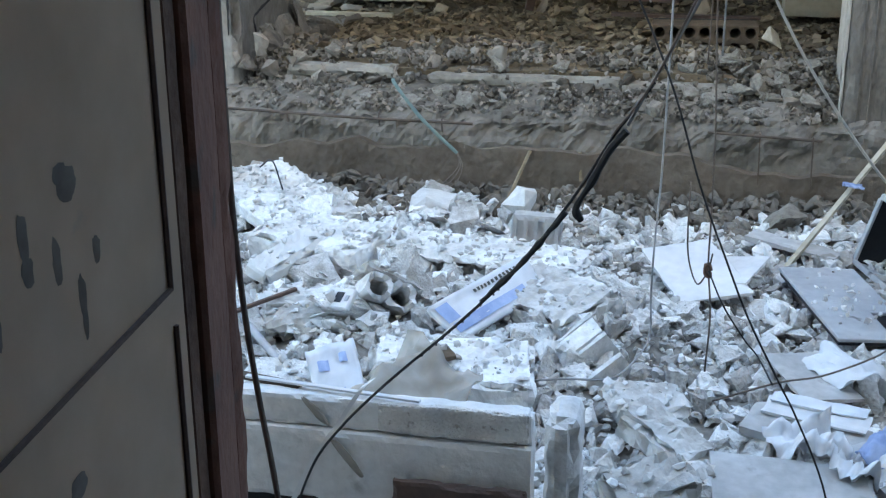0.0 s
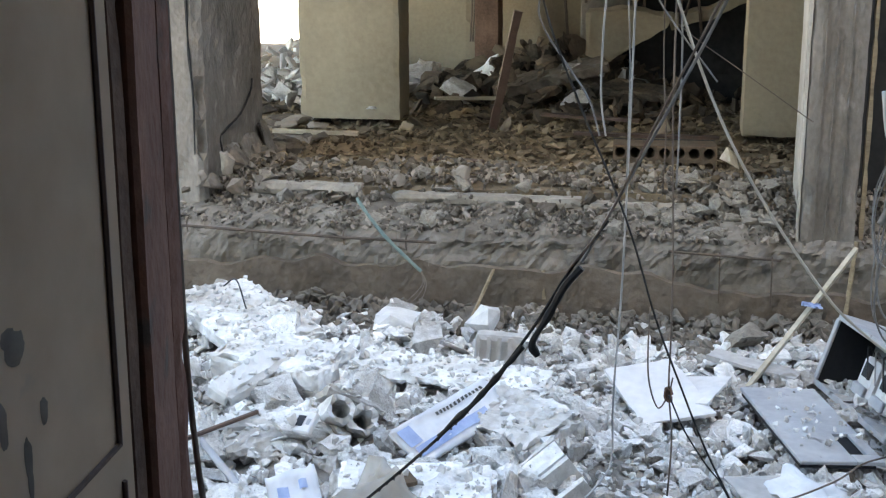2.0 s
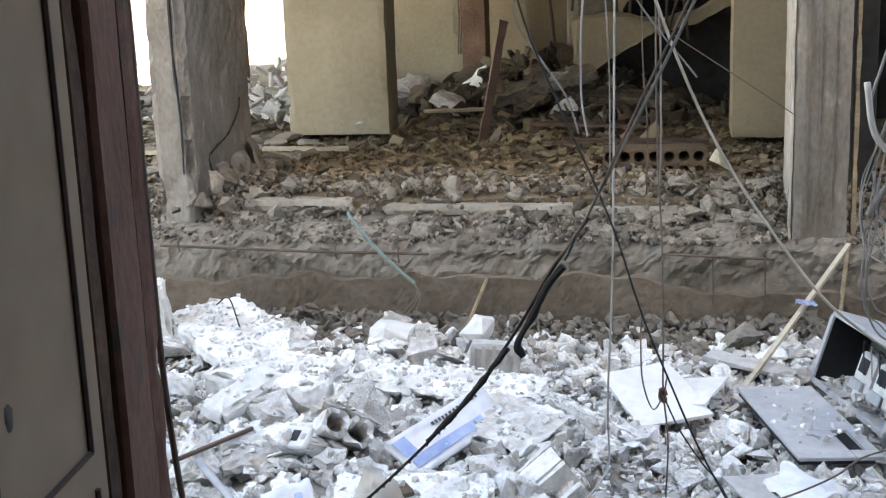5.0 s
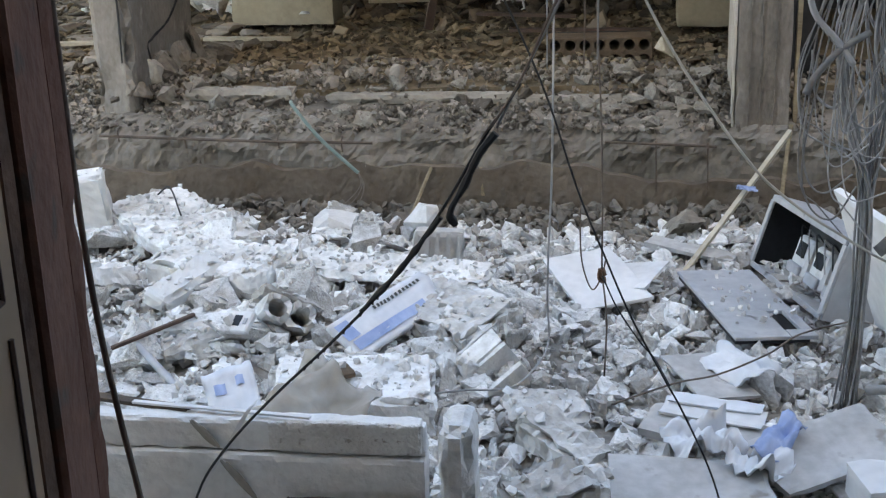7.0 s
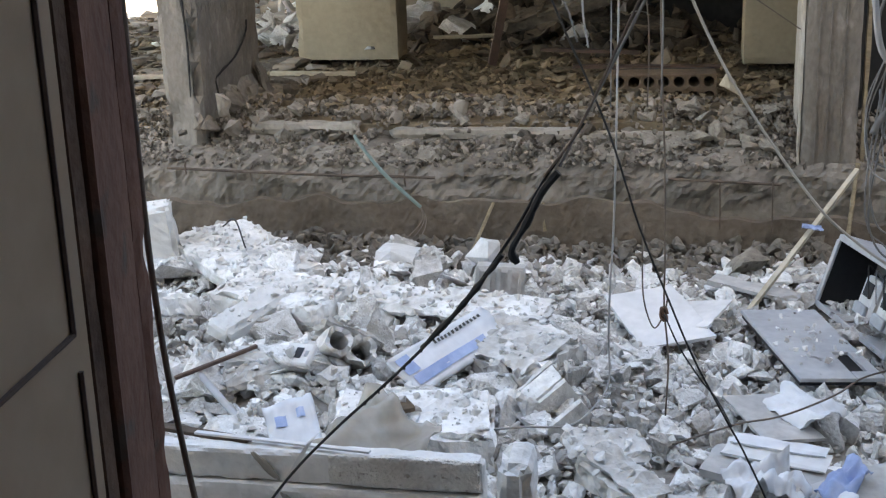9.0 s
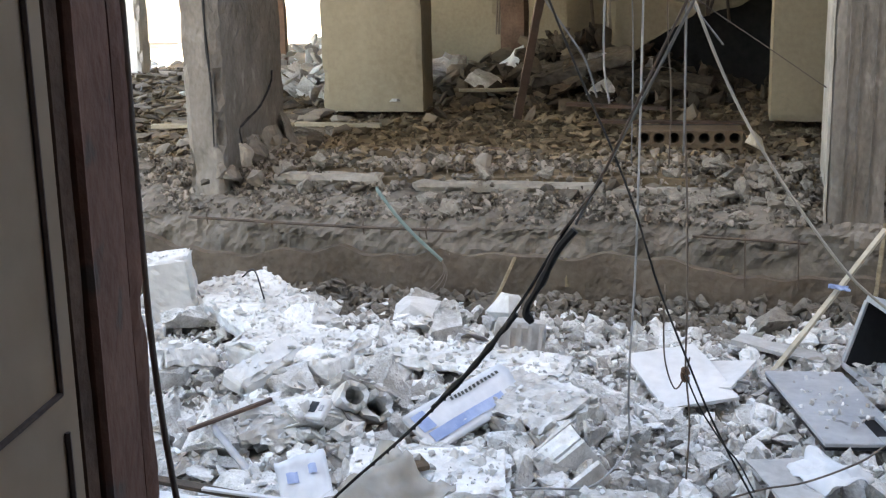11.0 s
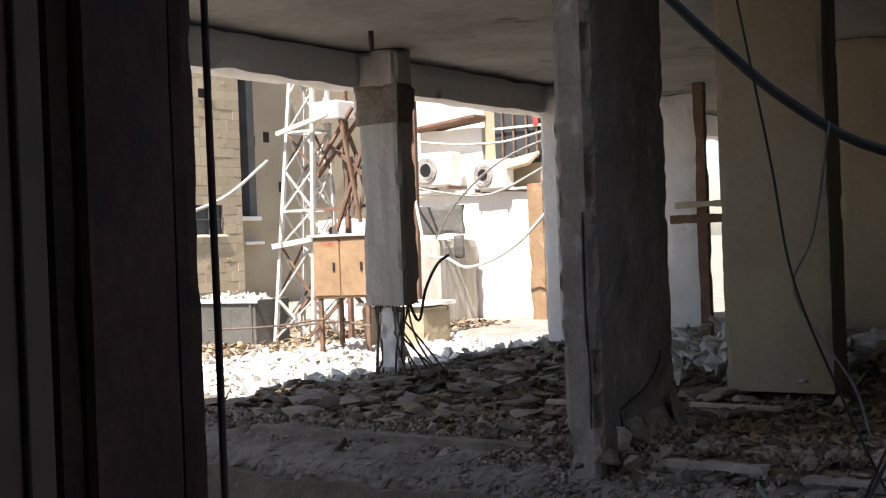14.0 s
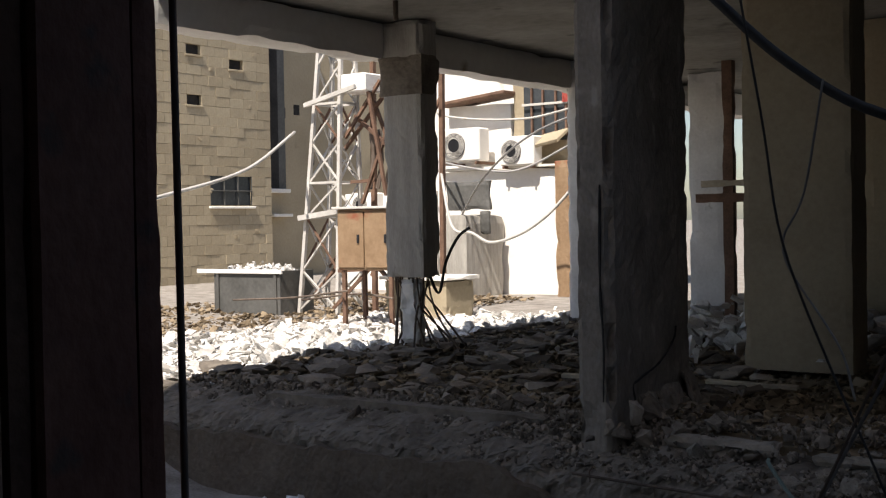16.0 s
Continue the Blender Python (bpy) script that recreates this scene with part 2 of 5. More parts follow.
def sheet(width, depth, thick, bend=0.03, cells=10, seed=0.0, ragged=0.04):
    """A thin crumpled sheet with ragged edges and real thickness, lying about the origin."""
    bm = bmesh.new()
    grid = []
    for i in range(cells + 1):
        row = []
        for j in range(cells + 1):
            u, v = i / cells - 0.5, j / cells - 0.5
            edge = 1 + ragged * noise.noise(Vector((u * 5, v * 5, seed)))
            z = bend * (noise.noise(Vector((u * 2.3, v * 2.3, seed))) + 0.45 * noise.noise(Vector((u * 7, v * 7, seed + 9))))
            row.append(bm.verts.new((u * width * edge, v * depth * edge, z)))
        grid.append(row)
    faces = [bm.faces.new((grid[i][j], grid[i + 1][j], grid[i + 1][j + 1], grid[i][j + 1])) for i in range(cells) for j in range(cells)]
    made = bmesh.ops.extrude_face_region(bm, geom=faces)["geom"]
    for v in made:
        if isinstance(v, bmesh.types.BMVert):
            v.co.z += thick
    bmesh.ops.recalc_face_normals(bm, faces=bm.faces)
    return bm


def rock(seed, flat=0.7, points=13, cuts=0, rough=0.0):
    """A broken lump about one unit across."""
    rnd = random.Random(seed)
    bm = bmesh.new()
    for _ in range(points):
        v = Vector([rnd.uniform(-1, 1) for _ in range(3)])
        v = v / max(abs(v.x), abs(v.y), abs(v.z)) * rnd.uniform(0.75, 1.0) * 0.5
        bm.verts.new((v.x, v.y * rnd.uniform(0.75, 1.0), v.z * flat))
    made = bmesh.ops.convex_hull(bm, input=bm.verts)
    bmesh.ops.delete(bm, geom=[g for g in made["geom_interior"] if isinstance(g, bmesh.types.BMVert)], context="VERTS")
    if cuts:
        bmesh.ops.subdivide_edges(bm, edges=bm.edges, cuts=cuts, use_grid_fill=True)
        bmesh.ops.triangulate(bm, faces=[f for f in bm.faces if len(f.verts) > 4])
        for v in bm.verts:
            d = noise.noise_vector(v.co * 3.2 + Vector((seed, 0, 0))) + 0.5 * noise.noise_vector(v.co * 8 + Vector((0, seed, 0)))
            v.co += d * rough
    bmesh.ops.recalc_face_normals(bm, faces=bm.faces)
    return bm


def rock_arrays(count, flat, cuts=0):
    out = []
    for s in range(count):
        bm = rock(s * 7 + 1, flat, 11, cuts, 0.07 if cuts else 0.0)
        bmesh.ops.triangulate(bm, faces=bm.faces)
        bm.verts.index_update()
        out.append((np.array([v.co[:] for v in bm.verts]), np.array([[v.index for v in f.verts] for f in bm.faces])))
        bm.free()
    return out


ROCKS, SHARDS = rock_arrays(14, 0.8), rock_arrays(14, 0.28)
LUMPS = rock_arrays(14, 0.7, 2)


def scatter(name, spots, mat, library, label, category, tilt=0.6, seed=1):
    """One joined mesh of many small broken pieces; spots: x, y, z, size."""
    rnd = np.random.RandomState(seed)
    verts, faces, base = [], [], 0
    for x, y, z, size in spots:
        v, f = library[rnd.randint(len(library))]
        turn = Euler((rnd.normal(0, tilt), rnd.normal(0, tilt), rnd.uniform(0, 6.283))).to_matrix()
        stretch = rnd.uniform(0.7, 1.3, 3)
        verts.append((v * stretch * size) @ np.array(turn).T + (x, y, z))
        faces.append(f + base)
        base += len(v)
    me = bpy.data.meshes.new(name)
    me.from_pydata(np.concatenate(verts).tolist(), [], np.concatenate(faces).tolist())
    me.materials.append(M[mat])
    ob = new(name, me)
    return tagged(ob, label, category, kind="stuff")


def step01(a, b, x):
    t = min(1.0, max(0.0, (x - a) / (b - a)))
    return t * t * (3 - 2 * t)


def yard(x, y):
    """Height of the rubble bed in the yard and of the street outside it."""
    h = 0.02 + 0.05 * noise.noise(Vector((x * 1.3, y * 1.3, 3))) + 0.025 * noise.noise(Vector((x * 5, y * 5, 7)))
    h += 0.11 * math.exp(-((x + 1.95) / 0.55) ** 2 - ((y - 5.1) / 0.42) ** 2)
    h += 0.10 * math.exp(-((x + 1.0) / 0.45) ** 2 - ((y - 3.9) / 0.5) ** 2) + 0.12 * math.exp(-((x + 0.35) / 0.35) ** 2 - ((y - 3.9) / 0.45) ** 2)
    h += 0.07 * step01(3.1, 2.5, y) * step01(-0.5, -0.1, x)
    h += 0.05 * step01(-2.6, -4.0, x)
    street = 0.5 + 0.05 * noise.noise(Vector((x * 0.5, y * 0.5, 11)))
    w = max(step01(-5.0, -6.4, x), step01(7.0, 12.0, abs(x)))
    inside = step01(1.2, 1.6, y) * (1 - step01(5.8, 6.0, y))
    if x > -5.9:
        h = h * inside + -0.35 * (1 - inside)
    return h * (1 - w) + street * w


# ---- ground: one sheet to the horizon ----
def axis_marks(fine0, fine1, step, far):
    marks, d, edge = list(np.arange(fine0, fine1 + 1e-6, step)), step, 0.0
    left, right = [], []
    while edge < far:
        d *= 1.35
        edge += d
        left.append(fine0 - edge)
        right.append(fine1 + edge)
    return left[::-1] + marks + right


gx, gy = axis_marks(-7.0, 3.0, 0.07, 700), axis_marks(1.2, 6.2, 0.07, 700)
ground_mesh = bpy.data.meshes.new("ground")
ground_mesh.from_pydata([(x, y, yard(x, y)) for x in gx for y in gy], [], [(i * len(gy) + j, (i + 1) * len(gy) + j, (i + 1) * len(gy) + j + 1, i * len(gy) + j + 1) for i in range(len(gx) - 1) for j in range(len(gy) - 1)])
ground_mesh.materials.append(M["dust"])
ground_mesh.shade_smooth()
tagged(new("ground", ground_mesh), "dusty grey ground covered with broken concrete", "ground", kind="structure")


def structure(name, bm, mat, label, category):
    return tagged(finish(name, bm, mat), label, category, kind="structure")


FLOOR, CEIL = 0.70, 3.36
# raised floor with an uneven dirt surface
floor_bm = bmesh.new()
fx, fy = np.arange(-6.0, 7.01, 0.1), np.arange(6.12, 17.01, 0.1)
fv = [[floor_bm.verts.new((x, y, FLOOR - 0.02 + 0.035 * noise.noise(Vector((x * 2, y * 2, 5))) - 0.06 * step01(6.5, 6.15, y))) for y in fy] for x in fx]
for i in range(len(fx) - 1):
    for j in range(len(fy) - 1):
        floor_bm.faces.new((fv[i][j], fv[i + 1][j], fv[i + 1][j + 1], fv[i][j + 1]))
made = bmesh.ops.extrude_face_region(floor_bm, geom=list(floor_bm.faces))["geom"]
for v in made:
    if isinstance(v, bmesh.types.BMVert):
        v.co.z = 0.2
bmesh.ops.recalc_face_normals(floor_bm, faces=floor_bm.faces)
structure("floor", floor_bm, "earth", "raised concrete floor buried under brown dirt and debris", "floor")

# broken edge beam of the raised floor: a profile drawn along x with worn faces
beam_bm = bmesh.new()
profile = [(5.78, -0.3), (5.78, -0.1), (5.78, 0.05), (5.78, 0.2), (5.775, 0.3), (5.78, 0.38), (5.79, 0.43), (5.83, 0.47), (5.88, 0.50), (5.94, 0.53), (6.0, 0.55), (6.06, 0.57), (6.13, 0.60), (6.2, 0.62)]
steps = np.linspace(0, len(profile) - 1, 3 * len(profile) - 2)
profile = list(zip(np.interp(steps, range(len(profile)), [p[0] for p in profile]), np.interp(steps, range(len(profile)), [p[1] for p in profile])))
rings = []
for x in np.arange(-6.6, 6.01, 0.022):
    ring = []
    for k, (y, z) in enumerate(profile):
        p = Vector((x, y, z))
        worn = step01(0.2, 0.45, z)
        lump = noise.noise(p * 5) * 0.03 + noise.noise(p * 14) * 0.022 + noise.noise(p * 33) * 0.013 + noise.noise(p * 61) * 0.008
        ring.append(beam_bm.verts.new((x, y + lump * (0.45 + worn), z + worn * (noise.noise(p * 9 + Vector((4, 0, 0))) * 0.035 + 0.05 * step01(-2.2, -4.0, x)))))
    rings.append(ring)
for a, b in zip(rings, rings[1:]):
    for k in range(len(profile) - 1):
        beam_bm.faces.new((a[k], b[k], b[k + 1], a[k + 1]))
beam = structure("edge_beam", beam_bm, "concrete", "broken grey concrete edge beam with exposed bars", "beam")

# remains of the plaster coat on the beam, with a wavy broken upper edge
coat = bmesh.new()
rings = []
for x in np.arange(-6.6, 2.0, 0.02):
    top = 0.30 + 0.07 * noise.noise(Vector((x * 1.5, 0, 2))) + 0.035 * noise.noise(Vector((x * 6, 0, 5))) + 0.14 * step01(-2.6, -3.2, x) - 0.06 * step01(-0.3, 0.3, x)
    ring = []
    for k in range(23):
        z = -0.2 + (top + 0.2) * k / 22
        ring.append(coat.verts.new((x, 5.745 + 0.014 * noise.noise(Vector((x * 4, z * 4, 1))) + 0.007 * noise.noise(Vector((x * 17, z * 12, 4))) + 0.004 * noise.noise(Vector((x * 45, z * 40, 7))), z)))
    ring.append(coat.verts.new((x, 5.785, top + 0.006)))
    rings.append(ring)
for a, b in zip(rings, rings[1:]):
    for k in range(23):
        coat.faces.new((a[k], b[k], b[k + 1], a[k + 1]))
part("plaster_coat", coat, "plaster", beam, "tan cement plaster with a broken upper edge")

# bars exposed along the beam
part("rebar", tube([(-2.55, 5.74, 0.462), (-2.2, 5.735, 0.45), (-1.7, 5.73, 0.435), (-1.3, 5.735, 0.428), (-1.15, 5.76, 0.42)], 0.008, 6, 5), "rebar", beam)
part("rebar", tube([(-0.02, 5.74, 0.43), (0.25, 5.73, 0.42), (0.5, 5.75, 0.405)], 0.007, 6, 5), "rebar", beam)
for x, top in ((-2.45, 0.50), (-2.1, 0.47), (-1.62, 0.47), (-1.3, 0.45), (0.22, 0.43), (0.46, 0.42)):
    part("stirrup", tube([(x, 5.77, top), (x, 5.735, top - 0.02), (x + 0.004, 5.735, top - (0.24 if x > 0 else 0.07))], 0.004, 5, 3), "rebar", beam)

# kerb strips lying along the floor's edge
part("kerb_strip", worn_box(-1.45, -0.46, 6.02, 6.12, 0.560, 0.618, 0.03, 0.016, 7, 3, jag=0.005), "kerb", beam, "pale broken kerb strip")
part("kerb_strip", worn_box(-0.45, 0.08, 6.03, 6.13, 0.545, 0.600, 0.03, 0.018, 7, 4, jag=0.006), "kerb", beam, "pale broken kerb strip")
part("kerb_strip", worn_box(-2.2, -1.62, 6.04, 6.16, 0.575, 0.645, 0.03, 0.018, 6, 5, jag=0.006), "kerb", beam, "tan kerb strip")
part("kerb_strip", worn_box(-5.0, -2.9, 6.06, 6.2, 0.60, 0.67, 0.05, 0.015, 6, 8, jag=0.006), "concrete", beam)

# ceiling slab and closing walls; the unseen upper walls and roof are added sun blockers
structure("ceiling", worn_box(-6.0, 7.0, 5.8, 17.0, CEIL, CEIL + 0.2, 0.22, 0.03, 1.5, 2), "ceiling", "stained, flaking concrete ceiling", "ceiling")
structure("wall_upper", box(-6.0, 7.0, 5.8, 6.0, CEIL + 0.08, 3.85, 0), "concrete", "unseen upper wall added to block sun and sky", "wall")
structure("wall_side_upper", box(-6.0, -5.8, 6.0, 17.0, CEIL + 0.08, 3.85, 0), "concrete", "unseen upper wall added to block sun and sky", "wall")
structure("roof", box(-6.1, 7.0, 5.75, 17.2, 3.85, 4.0, 0), "concrete", "unseen flat roof added to block the sun", "roof")
structure("wall_back", box(-3.2, 7.0, 16.6, 16.8, 0.3, CEIL, 0), "beige", "dim beige back wall", "wall")
structure("wall_right", box(6.8, 7.0, -8.0, 16.6, -0.3, 3.85, 0), "concrete", "unseen grey concrete side wall closing the place", "wall")
# near-black colour stands in for the unlit room's shade
structure("wall_partition", box(0.86, 1.0, 6.2, 16.6, 0.3, CEIL, 0.005), "dark", "partition wall behind the column, shade painted in near-black", "wall")
structure("beam_side", worn_box(-6.0, -5.72, 5.8, 17.0, 3.06, CEIL, 0.12, 0.02, 3, 4), "facade_white", "pale beige concrete beam over the street opening", "beam")

# room with the doorway in which the camera stands; unseen pale walls bounce light
# doorway walls rise unseen to 10 m to keep sun off the yard
structure("wall_door_side", box(-4.7, -0.92, 1.40, 1.58, -0.3, 10.0, 0), "room", "pale wall beside the doorway, raised to keep sun off the yard", "wall")
structure("wall_door_other", box(0.78, 14.0, 1.40, 1.58, -0.3, 10.0, 0), "room", "pale wall beside the doorway, raised to keep sun off the yard", "wall")
structure("wall_door_over", box(-0.92, 0.78, 1.40, 1.58, 2.35, 10.0, 0), "room", "wall over the doorway, raised to keep sun off the yard", "wall")
structure("wall_room_left", box(-1.9, -1.75, -2.6, 1.40, 0, 2.9, 0), "room", "unseen pale room wall that bounces light", "wall")
structure("wall_room_right", box(2.2, 2.35, -2.6, 1.40, 0, 2.9, 0), "room", "unseen pale room wall that bounces light", "wall")
structure("wall_room_rear", box(-1.9, 2.35, -2.75, -2.6, 0, 2.9, 0), "room", "unseen pale room wall that bounces light", "wall")
structure("ceiling_room", box(-1.9, 2.35, -2.75, 1.40, 2.9, 3.05, 0), "room", "unseen pale room ceiling that bounces light", "ceiling")
structure("floor_room", box(-1.9, 2.35, -2.75, 1.7, -0.1, 0.0, 0), "dust", "dusty concrete floor", "floor")
# unseen house shell, added and sized only to cast shade on the yard
structure("roof_room", box(-4.7, 14.0, -8.0, 1.58, 10.0, 10.2, 0), "concrete", "unseen flat roof added to block the sun", "roof")
structure("wall_house_side", box(-4.7, -4.5, -8.0, 1.40, -0.3, 10.0, 0), "room", "unseen house side wall added to block the sun", "wall")
structure("wall_house_rear", box(-4.7, 6.8, -8.2, -8.0, -0.3, 10.0, 0), "room", "unseen house rear wall added to block the sun", "wall")


# ---- columns ----
def column(label, mat, x0, x1, y0, y1, z0, z1, chip=0.02, seed=0.0):
    ob = tagged(new("column"), label, "column", "concrete columns", "structure")
    part("shaft", worn_box(x0, x1, y0, y1, z0, z1, 0.045, chip, 5, seed), mat, ob)
    return ob


col_left = column("cracked grey concrete column with chipped corners", "column", -2.63, -2.41, 5.92, 6.88, 0.35, CEIL, 0.05, 3)
col_right = column("grey board-marked concrete column", "column", 0.585, 0.835, 5.82, 6.28, 0.30, CEIL, 0.012, 6)
for x in (0.64, 0.69, 0.755):
    part("board_mark", worn_box(x, x + 0.009, 5.806, 5.828, 0.42, CEIL, 0.03, 0.008, 14, x, jag=0.003), "column", col_right)
part("plaster_strip", worn_box(0.565, 0.587, 5.84, 5.90, 0.46, CEIL, 0.04, 0.012, 8, 1), "cream", col_right, "cream plaster strip")
part("plaster_strip", worn_box(0.572, 0.587, 5.99, 6.26, 0.62, CEIL, 0.04, 0.012, 8, 2), "cream", col_right, "cream plaster strip")
part("wooden_batten", worn_box(0.85, 0.875, 5.84, 5.88, 0.3, CEIL, 0.06, 0.005, 8, 2), "wood", col_right, "raw wooden batten")
column("beige painted concrete pier", "beige", -2.575, -1.865, 8.05, 8.36, 0.73, CEIL, 0.012, 9)
column("olive beige painted concrete pier", "beige", 0.38, 0.85, 7.70, 8.1, 0.72, CEIL, 0.01, 12)
column("pale column at the street edge", "white", -5.80, -5.58, 11.38, 11.62, 0.5, CEIL, 0.03, 15)

for pts in ([(-2.409, 6.66, 1.13), (-2.409, 6.63, 1.06), (-2.409, 6.45, 0.95), (-2.409, 6.22, 0.89), (-2.409, 6.14, 0.84), (-2.409, 6.25, 0.63)], [(-2.41, 6.56, 0.80), (-2.41, 6.64, 0.72), (-2.41, 6.80, 0.66)], [(-2.47, 5.918, 1.9), (-2.475, 5.918, 1.4), (-2.46, 5.918, 1.1), (-2.465, 5.918, 0.8)]):
    part("crack", tube(pts, 0.006, 5, 6, uneven=0.95), "dark", col_left, "dark crack")
part("spall", worn_box(-2.66, -2.39, 6.0, 6.95, 0.40, 0.64, 0.03, 0.07, 7, 5, jag=0.03), "concrete", col_left, "crumbled foot")
for x, y, z, tilt, turn, h in ((-2.375, 6.30, 0.70, -20, 8, 0.24), (-2.37, 6.55, 0.70, -25, -10, 0.30), (-2.36, 6.80, 0.72, -18, 14, 0.34)):
    flake = worn_box(-0.02, 0.02, -0.13, 0.13, -h / 2, h / 2, 0.025, 0.03, 9, y, jag=0.012)
    bmesh.ops.transform(flake, matrix=pose(x, y, z, 0, tilt, turn), verts=flake.verts)
    part("broken_casing", flake, "column", col_left, "split concrete casing leaning off the shaft")

hanging = column("concrete column broken off above the floor with bars dangling", "pale_concrete", -5.73, -5.34, 8.28, 8.52, 1.28, CEIL, 0.02, 18)
part("wide_head", worn_box(-5.78, -5.32, 8.27, 8.53, 2.75, 3.08, 0.05, 0.02, 5, 2), "concrete", hanging, "darker cast head")
part("hanging_fragment", worn_box(-5.64, -5.44, 8.32, 8.46, 0.74, 1.27, 0.04, 0.05, 6, 3, jag=0.02), "white", hanging, "pale broken remains of the lower shaft")
rnd = random.Random(5)
for k in range(14):
    x, y = -5.68 + 0.3 * rnd.random(), 8.31 + 0.18 * rnd.random()
    dx, dy = rnd.uniform(-0.25, 0.5), rnd.uniform(-0.15, 0.1)
    part("bent_bar", tube([(x, y, 1.4), (x, y, 1.2), (x + dx * 0.4, y + dy, 0.98), (x + dx, y + dy * 1.5, 0.72)], 0.009, 5, 4), "rebar", hanging)


# ---- doorway: metal door leaf and rusty frame ----
frame_ob = tagged(new("door_frame"), "rusty brown steel door frame with a battered edge", "door frame", kind="structure")
part("jamb", worn_box(-0.66, -0.588, 1.366, 1.402, 0.0, 2.35, 0.02, 0.0035, 16, 2), "jamb", frame_ob)
part("jamb_lip", worn_box(-0.64, -0.557, 1.178, 1.204, 0.0, 2.35, 0.04, 0.002, 9, 5), "rust", frame_ob)
slope = bmesh.new()
outline = [(-0.553, 1.206), (-0.547, 1.212), (-0.551, 1.222), (-0.589, 1.364), (-0.64, 1.364), (-0.64, 1.206)]
rows = [[slope.verts.new((x + 0.0015 * noise.noise(Vector((x * 30, y * 30, z * 9))), y, z)) for x, y in outline] for z in np.arange(0.0, 2.36, 0.05)]
for a, b in zip(rows, rows[1:]):
    for k in range(6):
        slope.faces.new((a[k], a[(k + 1) % 6], b[(k + 1) % 6], b[k]))
bmesh.ops.recalc_face_normals(slope, faces=slope.faces)
part("jamb_reveal", slope, "jamb", frame_ob)
part("wall_plate", worn_box(-0.94, -0.66, 1.372, 1.399, 0.0, 2.35, 0.06, 0.004, 9, 7), "rust", frame_ob)
part("head", worn_box(-0.94, 0.78, 1.366, 1.399, 2.30, 2.36, 0.05, 0.006, 9, 9), "rust", frame_ob)

door = thing("metal_door", "dirty grey-beige sheet metal door standing open, smeared with soot", "door")
part("leaf", box(-0.595, -0.555, 0.33, 1.17, 0.02, 2.28, 0.003), "door", door)
near, over = (lambda y: 0.012 + (y - 0.012) * 0.857), (lambda z: 1.715 + (z - 1.715) * 0.857)
for a, b in (((1.322, 1.178), (1.322, 2.12)), ((0.55, 1.095), (1.322, 1.178)), ((1.328, 0.18), (1.328, 1.127)), ((0.55, 2.12), (1.322, 2.12)), ((0.55, 0.18), (1.328, 0.18))):
    part("bead", tube([(-0.553, near(a[0]), over(a[1])), (-0.553, near(b[0]), over(b[1]))], 0.0036, 6, 1), "bead", door, "dark brown moulding line")
for y, z, h, w in ((1.106, 1.372, 0.016, 0.014), (1.095, 1.385, 0.010, 0.010), (1.016, 1.339, 0.021, 0.007), (1.018, 1.304, 0.014, 0.008), (1.073, 1.297, 0.022, 0.006), (1.155, 1.285, 0.014, 0.006), (1.116, 1.245, 0.020, 0.006), (1.117, 1.215, 0.018, 0.004), (0.954, 1.268, 0.020, 0.006), (1.067, 1.04, 0.012, 0.012)):
    blot = bmesh.new()
    bmesh.ops.create_uvsphere(blot, u_segments=12, v_segments=8, radius=1)
    for v in blot.verts:
        k = 1 + 0.35 * noise.noise(v.co * 1.8 + Vector((y * 9, z * 9, 0)))
        v.co = (-0.5549 + v.co.x * 0.0006, near(y) + v.co.y * w * k * 1.25, over(z) + v.co.z * h * k)
    part("soot_smear", blot, "smudge", door, "dark soot smear")
for z in (0.4, 1.95):
    part("hinge", tube([(-0.585, 1.184, z), (-0.585, 1.184, z + 0.11)], 0.009, 8, 1), "rust", door)


# ---- cables ----
def cable(name, points, radius, mat, label, category="cable", group="", steps=6, sides=6):
    ob = finish(name, tube(points, radius, sides, steps), mat, smooth=True)
    return tagged(ob, label, category, group)


cable("door_cable", [(-0.617, 1.45, 2.34), (-0.615, 1.45, 1.95), (-0.613, 1.45, 1.65), (-0.612, 1.45, 1.4), (-0.610, 1.45, 1.24), (-0.602, 1.45, 1.10), (-0.588, 1.45, 0.97), (-0.57, 1.45, 0.83), (-0.55, 1.45, 0.6), (-0.54, 1.46, 0.0)], 0.0045, "cable_brown", "dark cable hanging down beside the door frame")
main = thing("torn_cable", "black cable with torn insulation stretched slantwise across the doorway", "cable")
core = [(0.30, 2.15, 2.2), (0.108, 2.15, 1.753), (-0.006, 2.15, 1.512), (-0.10, 2.15, 1.31), (-0.168, 2.15, 1.212), (-0.243, 2.15, 1.085), (-0.343, 2.15, 0.947), (-0.458, 2.15, 0.825), (-0.60, 2.15, 0.69), (-0.705, 2.15, 0.576), (-0.774, 2.16, 0.47), (-0.83, 2.18, 0.30), (-0.85, 2.2, 0.05)]
part("core", tube(core[3:], 0.003, 6, 6), "cable_black", main)
part("bare_conductor", tube([Vector(p) + Vector((-0.004, -0.004, 0)) for p in core[:5]], 0.0024, 6, 6), "cable_brown", main, "brown bare strand")
part("bare_conductor", tube([(0.30, 2.156, 2.2), (0.112, 2.156, 1.750), (-0.002, 2.156, 1.509), (-0.145, 2.156, 1.23)], 0.0030, 6, 6), "cable_grey", main, "dusty grey bare strand")
